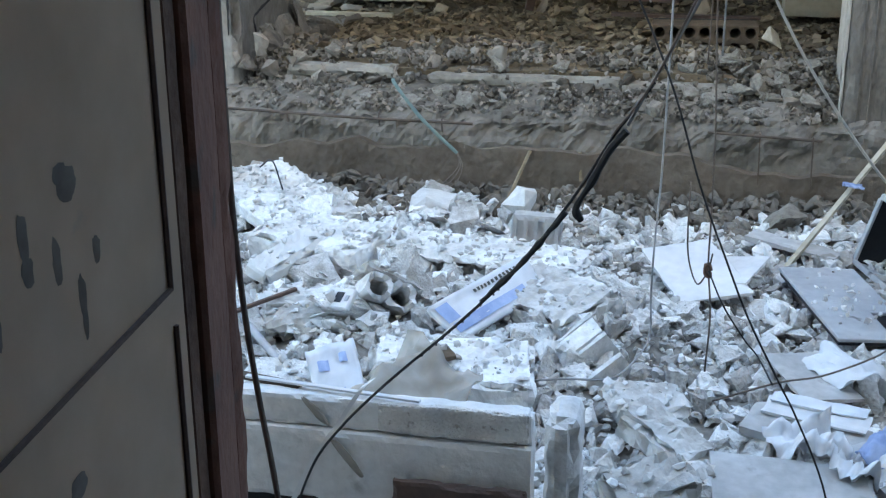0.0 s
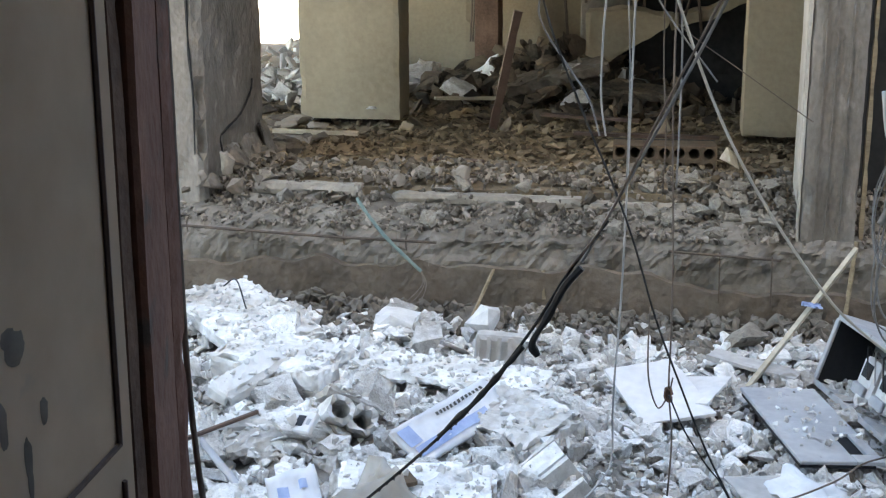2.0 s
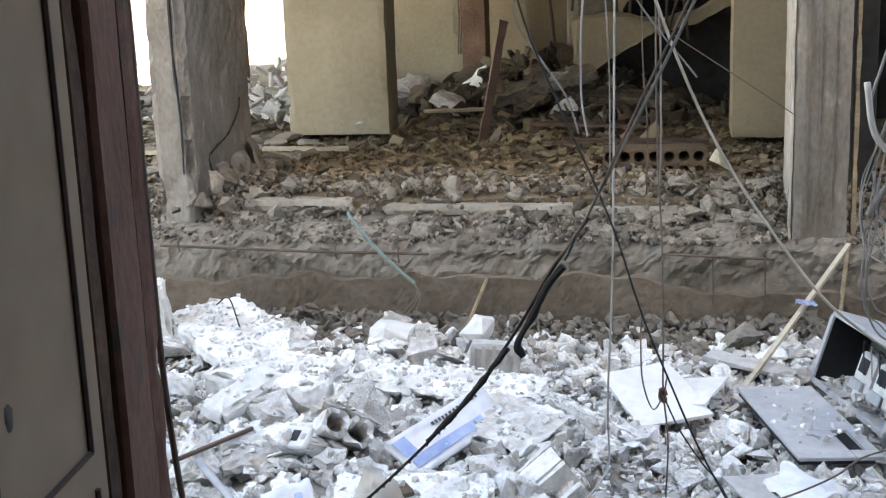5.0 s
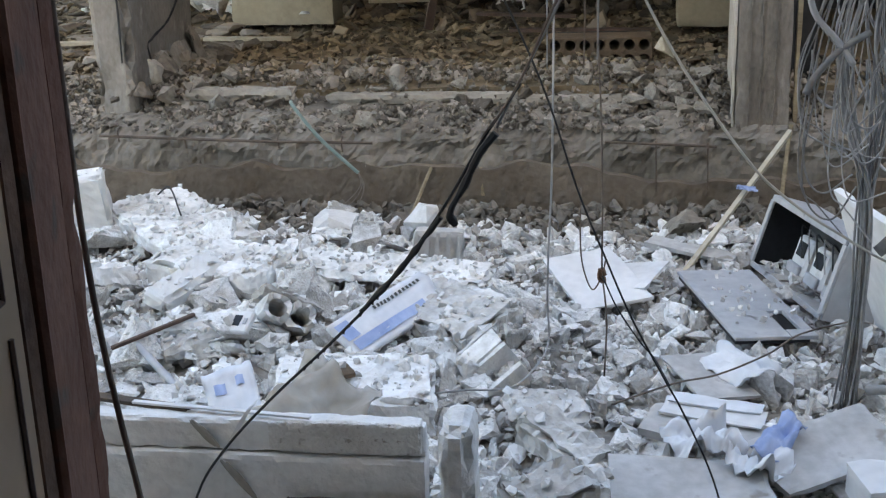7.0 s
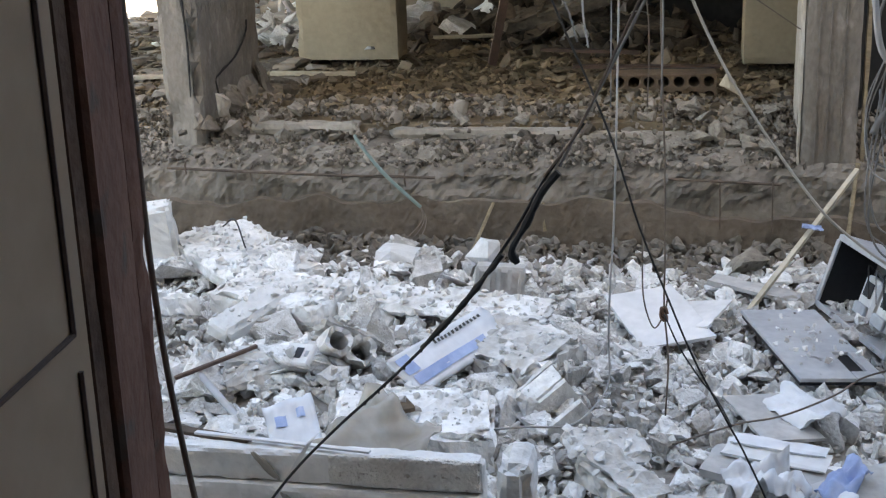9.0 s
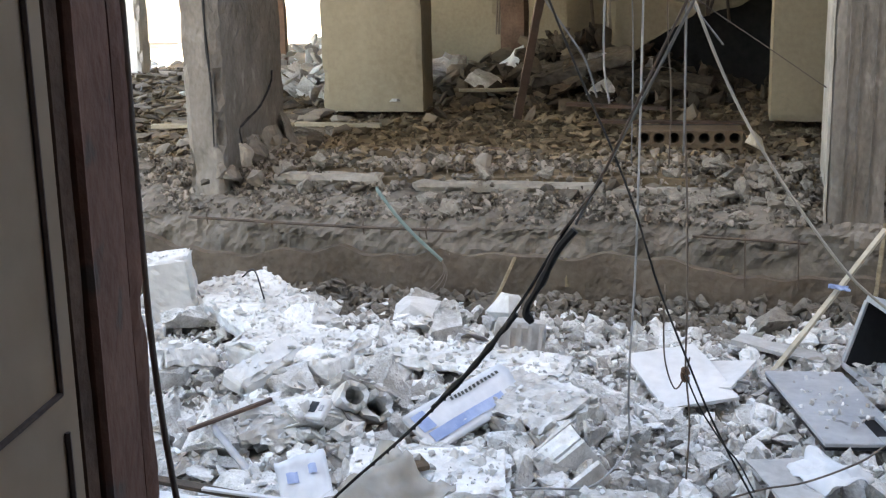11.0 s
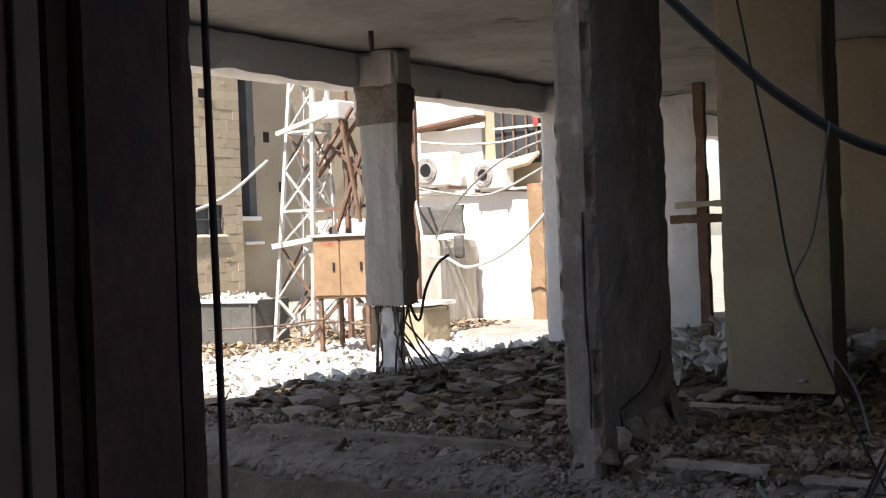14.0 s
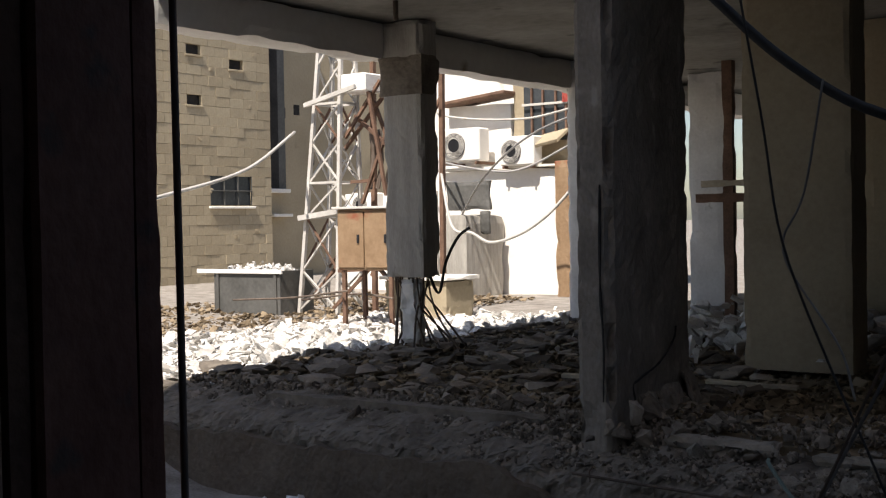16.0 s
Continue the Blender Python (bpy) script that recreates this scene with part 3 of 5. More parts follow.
part("torn_sleeve", tube([(-0.145, 2.145, 1.222), (-0.175, 2.145, 1.185), (-0.205, 2.145, 1.125), (-0.232, 2.145, 1.075), (-0.222, 2.145, 1.05)], 0.007, 7, 5, uneven=0.9), "cable_black", main, "torn black insulation")
part("torn_sleeve", tube([(-0.25, 2.148, 1.065), (-0.30, 2.148, 1.0), (-0.343, 2.148, 0.947), (-0.38, 2.149, 0.908), (-0.41, 2.149, 0.876)], 0.0048, 7, 5, uneven=0.9), "cable_black", main, "torn black insulation")
tear = smooth_line(core[5:9], 10)
for p in tear[3:26]:
    part("tatter", tube([p, p + Vector((rnd.uniform(-0.004, 0.002), -0.003, -rnd.uniform(0.003, 0.008)))], rnd.uniform(0.002, 0.0036), 4, 1), "cable_black", main)
cable("slack_cable", [(-0.36, 2.45, 2.3), (-0.29, 2.45, 1.9), (-0.255, 2.45, 1.68), (-0.175, 2.45, 1.47), (-0.115, 2.45, 1.335), (-0.066, 2.45, 1.21), (-0.014, 2.45, 1.045), (0.044, 2.45, 0.898), (0.10, 2.45, 0.765), (0.17, 2.45, 0.63), (0.215, 2.45, 0.545), (0.28, 2.45, 0.395), (0.34, 2.55, 0.15)], 0.0024, "cable_black", "thin black cable hanging slack over the rubble")
cable("grey_cable", [(-0.10, 2.9, 2.0), (-0.02, 2.9, 1.74), (0.062, 2.9, 1.515), (0.14, 2.9, 1.345), (0.235, 2.9, 1.185), (0.36, 2.9, 1.01), (0.44, 2.9, 0.925), (0.572, 2.9, 0.83), (0.8, 3.0, 0.70), (1.2, 3.5, 0.6)], 0.0036, "cream", "dusty grey cable slung towards the fallen meter box")
def hang(pts, r, mat):
    cable("hanging_cable", pts, r, mat, "loose dusty cable hanging over the rubble", group="loose hanging cables")


hang([(-0.20, 2.5, 1.95), (-0.234, 2.5, 1.764), (-0.271, 2.5, 1.685), (-0.259, 2.5, 1.628), (-0.206, 2.5, 1.549), (-0.165, 2.48, 1.491), (-0.14, 2.46, 1.42)], 0.0022, "cable_grey")
hang([(-0.13, 2.9, 2.1), (-0.152, 2.9, 1.776), (-0.165, 2.9, 1.647), (-0.169, 2.9, 1.515), (-0.167, 2.9, 1.435), (-0.155, 2.9, 1.36)], 0.0026, "cable_grey")
hang([(-0.125, 2.9, 2.1), (-0.116, 2.9, 1.776), (-0.103, 2.9, 1.516), (-0.103, 2.9, 1.22)], 0.0018, "cable_grey")
hang([(-0.2, 2.9, 1.96), (-0.097, 2.9, 1.776), (-0.022, 2.9, 1.647), (0.098, 2.9, 1.492)], 0.0022, "cable_grey")
hang([(-0.06, 2.9, 2.1), (-0.026, 2.9, 1.775), (0.010, 2.9, 1.647), (0.016, 2.9, 1.452), (0.015, 2.9, 1.24)], 0.0024, "cable_grey")
hang([(-0.03, 2.9, 2.1), (-0.027, 2.9, 1.582), (-0.015, 2.9, 1.385), (-0.017, 2.9, 1.22)], 0.0018, "cable_brown")
hang([(0.0, 3.2, 1.61), (0.060, 3.2, 1.564), (0.204, 3.2, 1.466), (0.347, 3.2, 1.367)], 0.0015, "cable_brown")
hang([(-0.12, 3.6, 2.1), (-0.13, 3.6, 1.2), (-0.138, 3.6, 0.774), (-0.149, 3.6, 0.56), (-0.153, 3.6, 0.395), (-0.152, 3.6, 0.245), (-0.19, 3.5, 0.20), (-0.25, 3.35, 0.20), (-0.37, 3.28, 0.22), (-0.46, 3.25, 0.22)], 0.0034, "cable_grey")
hang([(-0.01, 3.6, 2.1), (-0.006, 3.6, 1.358), (0.010, 3.6, 0.948), (0.015, 3.6, 0.654), (0.015, 3.6, 0.493), (0.030, 3.6, 0.328), (0.024, 3.6, 0.14)], 0.0030, "cable_brown")
hang([(-0.050, 3.6, 0.75), (-0.052, 3.6, 0.617), (-0.045, 3.6, 0.509), (-0.015, 3.6, 0.428), (0.015, 3.6, 0.475), (0.026, 3.6, 0.529)], 0.0026, "cable_brown")
hang([(0.017, 3.52, 0.50), (0.064, 3.5, 0.403), (0.133, 3.5, 0.297), (0.176, 3.5, 0.245), (0.22, 3.4, 0.20)], 0.0028, "cable_black")
hang([(0.05, 3.32, 0.17), (0.233, 3.419, 0.20), (0.367, 3.498, 0.20), (0.529, 3.649, 0.21), (0.648, 3.804, 0.22), (0.85, 3.9, 0.24)], 0.0032, "cable_brown")
knot = bmesh.new()
for k in range(5):
    tube([(0.015 + 0.012 * math.cos(k * 2.1 + a) * (1 - 0.1 * k), 3.598 + 0.006 * math.sin(a), 0.475 + 0.022 * math.sin(k * 1.3 + a)) for a in (0, 1.2, 2.4, 3.6, 4.8)], 0.0035, 5, 4, bm=knot)
tagged(finish("wire_knot", knot, "rust", smooth=True), "brown knot of twisted wire on a hanging cable", "wire")
hang([(-2.05, 5.2, 0.30), (-1.95, 5.1, 0.36), (-1.85, 4.95, 0.27)], 0.004, "cable_black")
hang([(-0.95, 2.9, 2.62), (-0.74, 3.0, 2.35), (-0.60, 3.0, 2.2), (-0.436, 3.0, 2.045), (-0.243, 3.0, 1.925), (0.05, 3.05, 1.86), (0.5, 3.2, 1.95), (0.9, 3.5, 2.4)], 0.0125, "cable_black")
# thick bundle of torn wires beside the meter box
rnd = random.Random(21)
for k in range(30):
    x, y = rnd.uniform(0.66, 0.98), rnd.uniform(3.45, 3.8)
    lane = 0.70 if k % 2 else 0.79
    bx, by = 0.775 + rnd.uniform(-0.022, 0.022), 3.6 + rnd.uniform(-0.03, 0.03)
    if k < 20:
        pts = [(x, y, 2.2), (x + rnd.uniform(-0.04, 0.04), y, 1.65), (lane + rnd.uniform(-0.035, 0.035), 3.6, 1.28), (lane + rnd.uniform(-0.02, 0.03), by, 1.0), (bx, by, 0.72), (bx, by, 0.35), (bx - 0.02 + rnd.uniform(-0.02, 0.02), by, 0.03)]
    else:
        w = rnd.choice((-1, 1)) * rnd.uniform(0.04, 0.11)
        zl = rnd.uniform(0.72, 1.05)
        pts = [(x, y, 2.2), (x + w * 0.3, y, 1.6), (x + w, y, 1.3), (x - w * 0.4, y, zl + 0.12), (x - w * 0.1, y - 0.03, zl), (x + w * 0.6, y, zl + 0.03), (x + w * 0.8, y, zl + 0.16)]
    cable("torn_wire", pts, rnd.uniform(0.0022, 0.0048), "cable_grey", "dusty grey wire torn loose from the meter box", group="bundle of torn wires", steps=7, sides=5)
for k in range(14):
    x, z, w = rnd.uniform(0.58, 0.74), rnd.uniform(0.62, 0.98), rnd.uniform(0.03, 0.09)
    pts = [(x + 0.14, 3.55, 2.2), (x + 0.10, 3.52, 1.55), (x + w * 0.3, 3.5, 1.3), (x - w * 0.5, 3.5, z + 0.2), (x - w * 0.3, 3.5, z + 0.05), (x + w * 0.5, 3.5, z), (x + 0.11, 3.52, z - rnd.uniform(-0.1, 0.12))]
    cable("torn_wire", pts, rnd.uniform(0.0018, 0.0032), "cable_grey", "thin dusty wire looping out of the torn bundle", group="bundle of torn wires", steps=7, sides=5)
for pts, r in (([(0.56, 3.5, 1.42), (0.585, 3.5, 1.28), (0.65, 3.5, 1.2), (0.70, 3.5, 1.13)], 0.009), ([(0.575, 3.5, 1.05), (0.60, 3.5, 1.10), (0.66, 3.5, 1.17), (0.74, 3.5, 1.22)], 0.010), ([(1.02, 3.6, 0.55), (0.9, 3.6, 0.62), (0.82, 3.6, 0.56)], 0.02), ([(1.02, 3.4, 0.32), (0.9, 3.45, 0.2), (0.8, 3.5, 0.16)], 0.015)):
    cable("cable_sleeve", pts, r, "cable_grey", "thick grey plastic cable sleeve", group="bundle of torn wires", sides=8)

# ---- low wall in front of the rubble ----
low = thing("low_wall", "broken low concrete wall with a coarse patched top", "wall")
part("upper_course", worn_box(-3.6, -0.345, 2.42, 2.475, 0.435, 0.512, 0.011, 0.006, 14, 3, jag=0.0018), "low_wall", low)
part("lower_course", worn_box(-3.6, -0.345, 2.408, 2.475, 0.25, 0.433, 0.014, 0.005, 12, 6, jag=0.0015), "low_wall", low)
part("footing", worn_box(-3.6, -0.34, 2.43, 2.47, -0.2, 0.249, 0.08, 0.01, 7, 8), "dark", low, "near-black footing")
part("rough_patch", worn_box(-0.70, -0.352, 2.412, 2.43, 0.440, 0.5145, 0.006, 0.004, 40, 4, jag=0.003), "pebbled", low, "coarse stony patch")
part("dark_strip", worn_box(-0.66, -0.35, 2.375, 2.398, 0.25, 0.343, 0.012, 0.006, 30, 4, jag=0.003), "bead", low, "dark brown strip")
part("broken_stub", worn_box(-0.33, -0.245, 2.46, 2.62, -0.1, 0.49, 0.03, 0.03, 9, 7), "chunk", low)
for y, x, z, w, h, tilt in ((2.4165, -0.848, 0.476, 0.010, 0.045, -42), (2.3975, -0.77, 0.375, 0.010, 0.06, -38)):
    blot = bmesh.new()
    bmesh.ops.create_uvsphere(blot, u_segments=12, v_segments=10, radius=1)
    for v in blot.verts:
        k = 1 + 0.3 * noise.noise(v.co * 1.9 + Vector((x * 9, 0, z * 9)))
        v.co = Vector((v.co.x * w * k, v.co.y * 0.004, v.co.z * h * k))
    bmesh.ops.transform(blot, matrix=pose(x, y, z, 0, tilt, 0), verts=blot.verts)
    part("soot_streak", blot, "kerb", low, "grey-brown streak")
ribbon = bmesh.new()
line = smooth_line([(-0.71, 2.405, 0.572), (-0.731, 2.388, 0.552), (-0.782, 2.386, 0.47), (-0.812, 2.384, 0.427), (-0.868, 2.384, 0.33), (-0.91, 2.385, 0.24)], 4)
pairs = [[ribbon.verts.new((p[0] + sx * 0.009, p[1] + dy, p[2] + sx * 0.0055)) for sx, dy in ((-1, 0), (1, 0), (1, 0.002), (-1, 0.002))] for p in line]
for a, b in zip(pairs, pairs[1:]):
    for k in range(4):
        ribbon.faces.new((a[k], a[(k + 1) % 4], b[(k + 1) % 4], b[k]))
bmesh.ops.recalc_face_normals(ribbon, faces=ribbon.faces)
tagged(finish("white_tape", ribbon, "board"), "dusty white plastic tape hanging down over the low wall", "tape")
trim = finish("trim_strip", box(-0.22, 0.22, -0.007, 0.007, -0.003, 0.003, 0.001, m=pose(-0.82, 2.45, 0.522, 0, 0, -7)), "board")
tagged(trim, "thin white plastic trim strip lying on the low wall", "strip")
tagged(finish("metal_strip", box(-0.18, 0.18, -0.014, 0.014, -0.005, 0.005, 0.001, m=pose(-1.08, 2.49, 0.520, 0, 3, -7)), "rebar"), "dark flat metal strip lying on the low wall", "strip")


# ---- rubble of the yard ----
def on_yard(x, y, lift=0.0):
    return yard(x, y) + lift


CHUNK_MESHES = []
for k in range(12):
    bm = rock(100 + k, (0.55, 0.8, 0.35)[k % 3], 14, 5, 0.055)
    for v in bm.verts:
        v.co += noise.noise_vector(v.co * 17 + Vector((k, 0, 3))) * 0.022 + noise.noise_vector(v.co * 38 + Vector((0, k, 9))) * 0.010
    me = bpy.data.meshes.new("concrete_chunk")
    bm.to_mesh(me)
    bm.free()
    me.materials.append(M["chunk"])
    CHUNK_MESHES.append(me)
rnd = random.Random(3)
placed = []
tries = 0
while len(placed) < 240 and tries < 4000:
    tries += 1
    x, y = rnd.uniform(-4.6, 1.5), rnd.uniform(2.75, 5.65)
    size = rnd.choice((0.10, 0.13, 0.16, 0.19, 0.23, 0.28)) * (1.0 if y < 5 else 0.75)
    if any((x - a) ** 2 + (y - b) ** 2 < (0.42 * (size + c)) ** 2 for a, b, c in placed) or (0.1 < x and 4.0 < y < 5.1):
        continue
    if x > -0.25:
        size *= 0.55
    placed.append((x, y, size))
    ob = new("concrete_chunk", CHUNK_MESHES[rnd.randrange(12)])
    ob.matrix_world = pose(x, y, on_yard(x, y, size * 0.24), rnd.uniform(-25, 25), rnd.uniform(-25, 25), rnd.uniform(0, 360)) @ Matrix.Diagonal((size, size * rnd.uniform(0.7, 1.1), size * rnd.uniform(0.7, 1.1), 1))
    tagged(ob, "large dusty white lump of broken concrete" if size > 0.2 else "dusty lump of broken concrete", "rubble", "concrete lumps in the yard")

r8 = np.random.RandomState(4)


def strewn(count, x0, x1, y0, y1, sizes, height, power=2.0, lift=0.25):
    xs, ys = r8.uniform(x0, x1, count), r8.uniform(y0, y1, count)
    ss = sizes[0] + (sizes[1] - sizes[0]) * r8.uniform(0, 1, count) ** power
    return [(x, y, height(x, y) + s * lift, s) for x, y, s in zip(xs, ys, ss)]


scatter("rubble", strewn(4300, -4.6, 1.5, 2.55, 5.72, (0.035, 0.12), yard, 2.2, 0.32), "rubble", LUMPS, "heap of dusty white concrete rubble", "rubble", 0.9, 5)
scatter("fine_rubble", strewn(20000, -4.6, 1.5, 2.55, 5.74, (0.012, 0.05), lambda x, y: yard(x, y) + 0.03 * max(0, noise.noise(Vector((x * 7, y * 7, 1)))), 1.6, 0.3), "rubble", ROCKS, "fine dusty white rubble and grit", "rubble", 0.9, 6)
scatter("plaster_shards", strewn(1900, -4.6, 1.5, 2.6, 5.6, (0.03, 0.13), yard, 2.0, 0.4), "rubble", SHARDS, "flat shards of white plaster", "rubble", 0.35, 7)
scatter("grey_stones", strewn(1900, -2.0, 1.3, 5.35, 5.74, (0.02, 0.08), lambda x, y: yard(x, y) + 0.25 * (y - 5.45), 1.5), "concrete", LUMPS, "grey stones heaped at the foot of the beam", "rubble", 0.8, 8)


def slab(label, m, sx, sy, sz, mat="chunk", seed=0.0, chip=0.03, name="concrete_slab"):
    ob = finish(name, worn_box(-sx / 2, sx / 2, -sy / 2, sy / 2, -sz / 2, sz / 2, 0.022, chip, 11, seed, jag=0.012 if mat == "chunk" else 0.0), mat)
    ob.matrix_world = m
    return tagged(ob, label, "slab")


slab("upright pale concrete block leaning in the rubble", pose(-2.345, 5.10, 0.13, 4, -6, 18), 0.23, 0.17, 0.60, "white", 1, 0.025, "concrete_block")
slab("broken slab lying tilted on the heap", pose(-1.90, 5.05, 0.19, 3, 5, -44), 0.80, 0.42, 0.10, "chunk", 2)
slab("broken slab lying tilted on the heap", pose(-1.56, 4.58, 0.16, 5, 2, -14), 0.52, 0.34, 0.13, "chunk", 3)
slab("long thin slab lying across the rubble", pose(-0.85, 4.55, 0.17, 6, 1, -10), 0.85, 0.24, 0.05, "chunk", 4)
slab("thick broken slab with a rough top", pose(-0.50, 3.98, 0.15, 10, 3, -35), 0.40, 0.32, 0.20, "chunk", 5, 0.06)
slab("tilted plaster slab among the rubble", pose(-1.62, 4.35, 0.17, 20, -12, 62), 0.36, 0.13, 0.09, "white", 6)
slab("tilted plaster slab among the rubble", pose(-1.42, 3.92, 0.16, 10, 4, 28), 0.30, 0.10, 0.06, "white", 7)
slab("broken slab among the rubble", pose(-1.38, 3.80, 0.13, 5, -6, 22), 0.28, 0.12, 0.07, "chunk", 8)
slab("layered concrete slab covered with crumbs", pose(-0.74, 3.42, 0.13, 3, 2, 10), 0.50, 0.34, 0.14, "chunk", 9, 0.04)
slab("squared concrete fragment", pose(-2.75, 4.6, 0.15, 12, 10, 30), 0.35, 0.22, 0.16, "chunk", 11)
slab("squared concrete fragment", pose(-2.05, 4.45, 0.15, -10, 14, 64), 0.30, 0.20, 0.12, "chunk", 12, 0.05)
slab("long beam fragment half buried", pose(-3.35, 4.15, 0.12, 3, 4, -14), 0.9, 0.16, 0.12, "chunk", 13)
slab("thick broken lump beside the low wall", pose(-0.10, 2.78, 0.14, 14, -10, 30), 0.24, 0.16, 0.14, "chunk", 14, 0.05)
slab("flat tan tile fragment", pose(-0.79, 3.37, 0.225, 8, 4, 40), 0.12, 0.08, 0.02, "block", 15, 0.006, "tile_fragment")

lump = finish("white_block", rock(311, 0.7, 26, 2, 0.03), "white", smooth=False)
lump.matrix_world = pose(-1.24, 5.46, 0.015, 0, 8, 8) @ Matrix.Diagonal((0.34, 0.22, 0.36, 1))
tagged(lump, "rounded white foam-like block lying against the beam", "block")
lump = finish("round_stone", rock(315, 0.8, 22, 3, 0.06), "chunk")
lump.matrix_world = pose(-1.069, 5.057, 0.13, 10, 0, 40) @ Matrix.Diagonal((0.20, 0.18, 0.20, 1))
tagged(lump, "roundish dusty grey-white stone", "stone")
lump = finish("pale_stone", rock(319, 0.9, 10, 1, 0.02), "white")
lump.matrix_world = pose(-0.83, 5.3, 0.17, 0, 30, 10) @ Matrix.Diagonal((0.14, 0.10, 0.17, 1))
tagged(lump, "small pale angular stone", "stone")


tan_stone = finish("tan_stone", rock(333, 0.8, 12, 3, 0.03), "cream")
tan_stone.matrix_world = pose(-2.22, 5.55, 0.13, 8, 4, 30) @ Matrix.Diagonal((0.26, 0.16, 0.30, 1))
tagged(tan_stone, "tan angular stone leaning against the beam", "stone")
notched = finish("notched_stone", rock(337, 0.9, 12, 4, 0.05), "kerb")
notched.matrix_world = pose(0.33, 5.42, 0.10, 20, 10, 40) @ Matrix.Diagonal((0.20, 0.17, 0.20, 1))
tagged(notched, "grey-tan stone with a hollow side in the rubble", "stone")


def hollow_block(name, label, m, cols, rows, w, h, d, mat, wall=0.025):
    """A hollow building block whose cells run through its depth."""
    ob = thing(name, label, "block", m)
    for i in range(cols + 1):
        x = -w / 2 + (w - wall) * i / cols
        cut = 0.02 * noise.noise(Vector((i * 1.7, w * 9, h * 5)))
        part("web", worn_box(x, x + wall, -d / 2 + abs(cut), d / 2, 0, h + min(0, cut * 2), 0.03, 0.010, 9, i), mat, ob)
    for j in range(rows + 1):
        z = (h - wall) * j / rows
        for i in range(cols):
            if j == rows and i == cols - 1 and mat == "chunk":
                continue
            x = -w / 2 + wall + (w - wall) * i / cols + 0.0005
            part("shell", worn_box(x, x + (w - wall) / cols - wall - 0.001, -d / 2 + 0.004, d / 2 - 0.004, z, z + wall, 0.03, 0.008, 9, j * 3 + i), mat, ob)
    return ob


def ribbed_block(m):
    ob = thing("ribbed_block", "grey ribbed concrete block standing in the rubble", "block", m)
    part("core", worn_box(-0.11, 0.11, -0.05, 0.05, -0.08, 0.14, 0.03, 0.02, 8, 2), "dirty_board", ob)
    for k in range(5):
        part("rib", worn_box(-0.105 + 0.045 * k, -0.08 + 0.045 * k, -0.064, -0.05, -0.07, 0.13, 0.03, 0.01, 9, k), "dirty_board", ob)


ribbed_block(pose(-0.71, 4.93, 0.09, -6, 4, 6))


def pipe_block(m):
    """A broken block with round cells."""
    ob = thing("round_cell_block", "broken concrete block with round hollow cells", "block", m)
    for k in range(2):
        bm = bmesh.new()
        n = 20
        inner = [[bm.verts.new((math.cos(a) * r / (max(abs(math.cos(a)), abs(math.sin(a))) if r > 0.04 else 1), y + (0.05 * noise.noise(Vector((math.cos(a) * 1.6, math.sin(a) * 1.6 + 3 * k, r * 30))) if y < 0 else 0), math.sin(a) * r / (max(abs(math.cos(a)), abs(math.sin(a))) if r > 0.04 else 1))) for a in (2 * math.pi * i / n for i in range(n))] for r, y in ((0.033, 0.10), (0.033, -0.10), (0.0455, -0.10), (0.0455, 0.10))]
        for a, b in zip(inner, inner[1:] + inner[:1]):
            for i in range(n):
                bm.faces.new((a[i], a[(i + 1) % n], b[(i + 1) % n], b[i]))
        bmesh.ops.recalc_face_normals(bm, faces=bm.faces)
        bmesh.ops.subdivide_edges(bm, edges=bm.edges, cuts=2, use_grid_fill=True)
        for v in bm.verts:
            v.co += noise.noise_vector(v.co * 22 + Vector((k * 5, 0, 0))) * 0.008
        bmesh.ops.translate(bm, verts=bm.verts, vec=(0.093 * k - 0.092, 0, 0))
        part("cell", bm, "chunk", ob)
    part("top", worn_box(-0.16, 0.09, -0.07, 0.12, 0.045, 0.085, 0.018, 0.03, 9, 3, jag=0.012), "chunk", ob)


pipe_block(pose(-1.07, 3.93, 0.17, -34, 28, 18))
hollow_block("hollow_block", "broken hollow concrete block lying on its side", pose(-0.30, 3.66, 0.10, 38, 14, -58), 2, 1, 0.24, 0.12, 0.16, "chunk")
slab("rough broken lump with a dusty white top", pose(-0.07, 3.04, 0.17, 12, 16, -38), 0.28, 0.13, 0.11, "chunk", 17, 0.06)
slab("broken kerb-like fragment among the rubble", pose(0.02, 2.86, 0.14, 20, 8, 28), 0.24, 0.12, 0.08, "chunk", 18, 0.03)
slab("flat-topped fragment with a dark hollow below", pose(-0.14, 3.33, 0.15, 14, 6, 22), 0.26, 0.16, 0.05, "chunk", 19, 0.03)
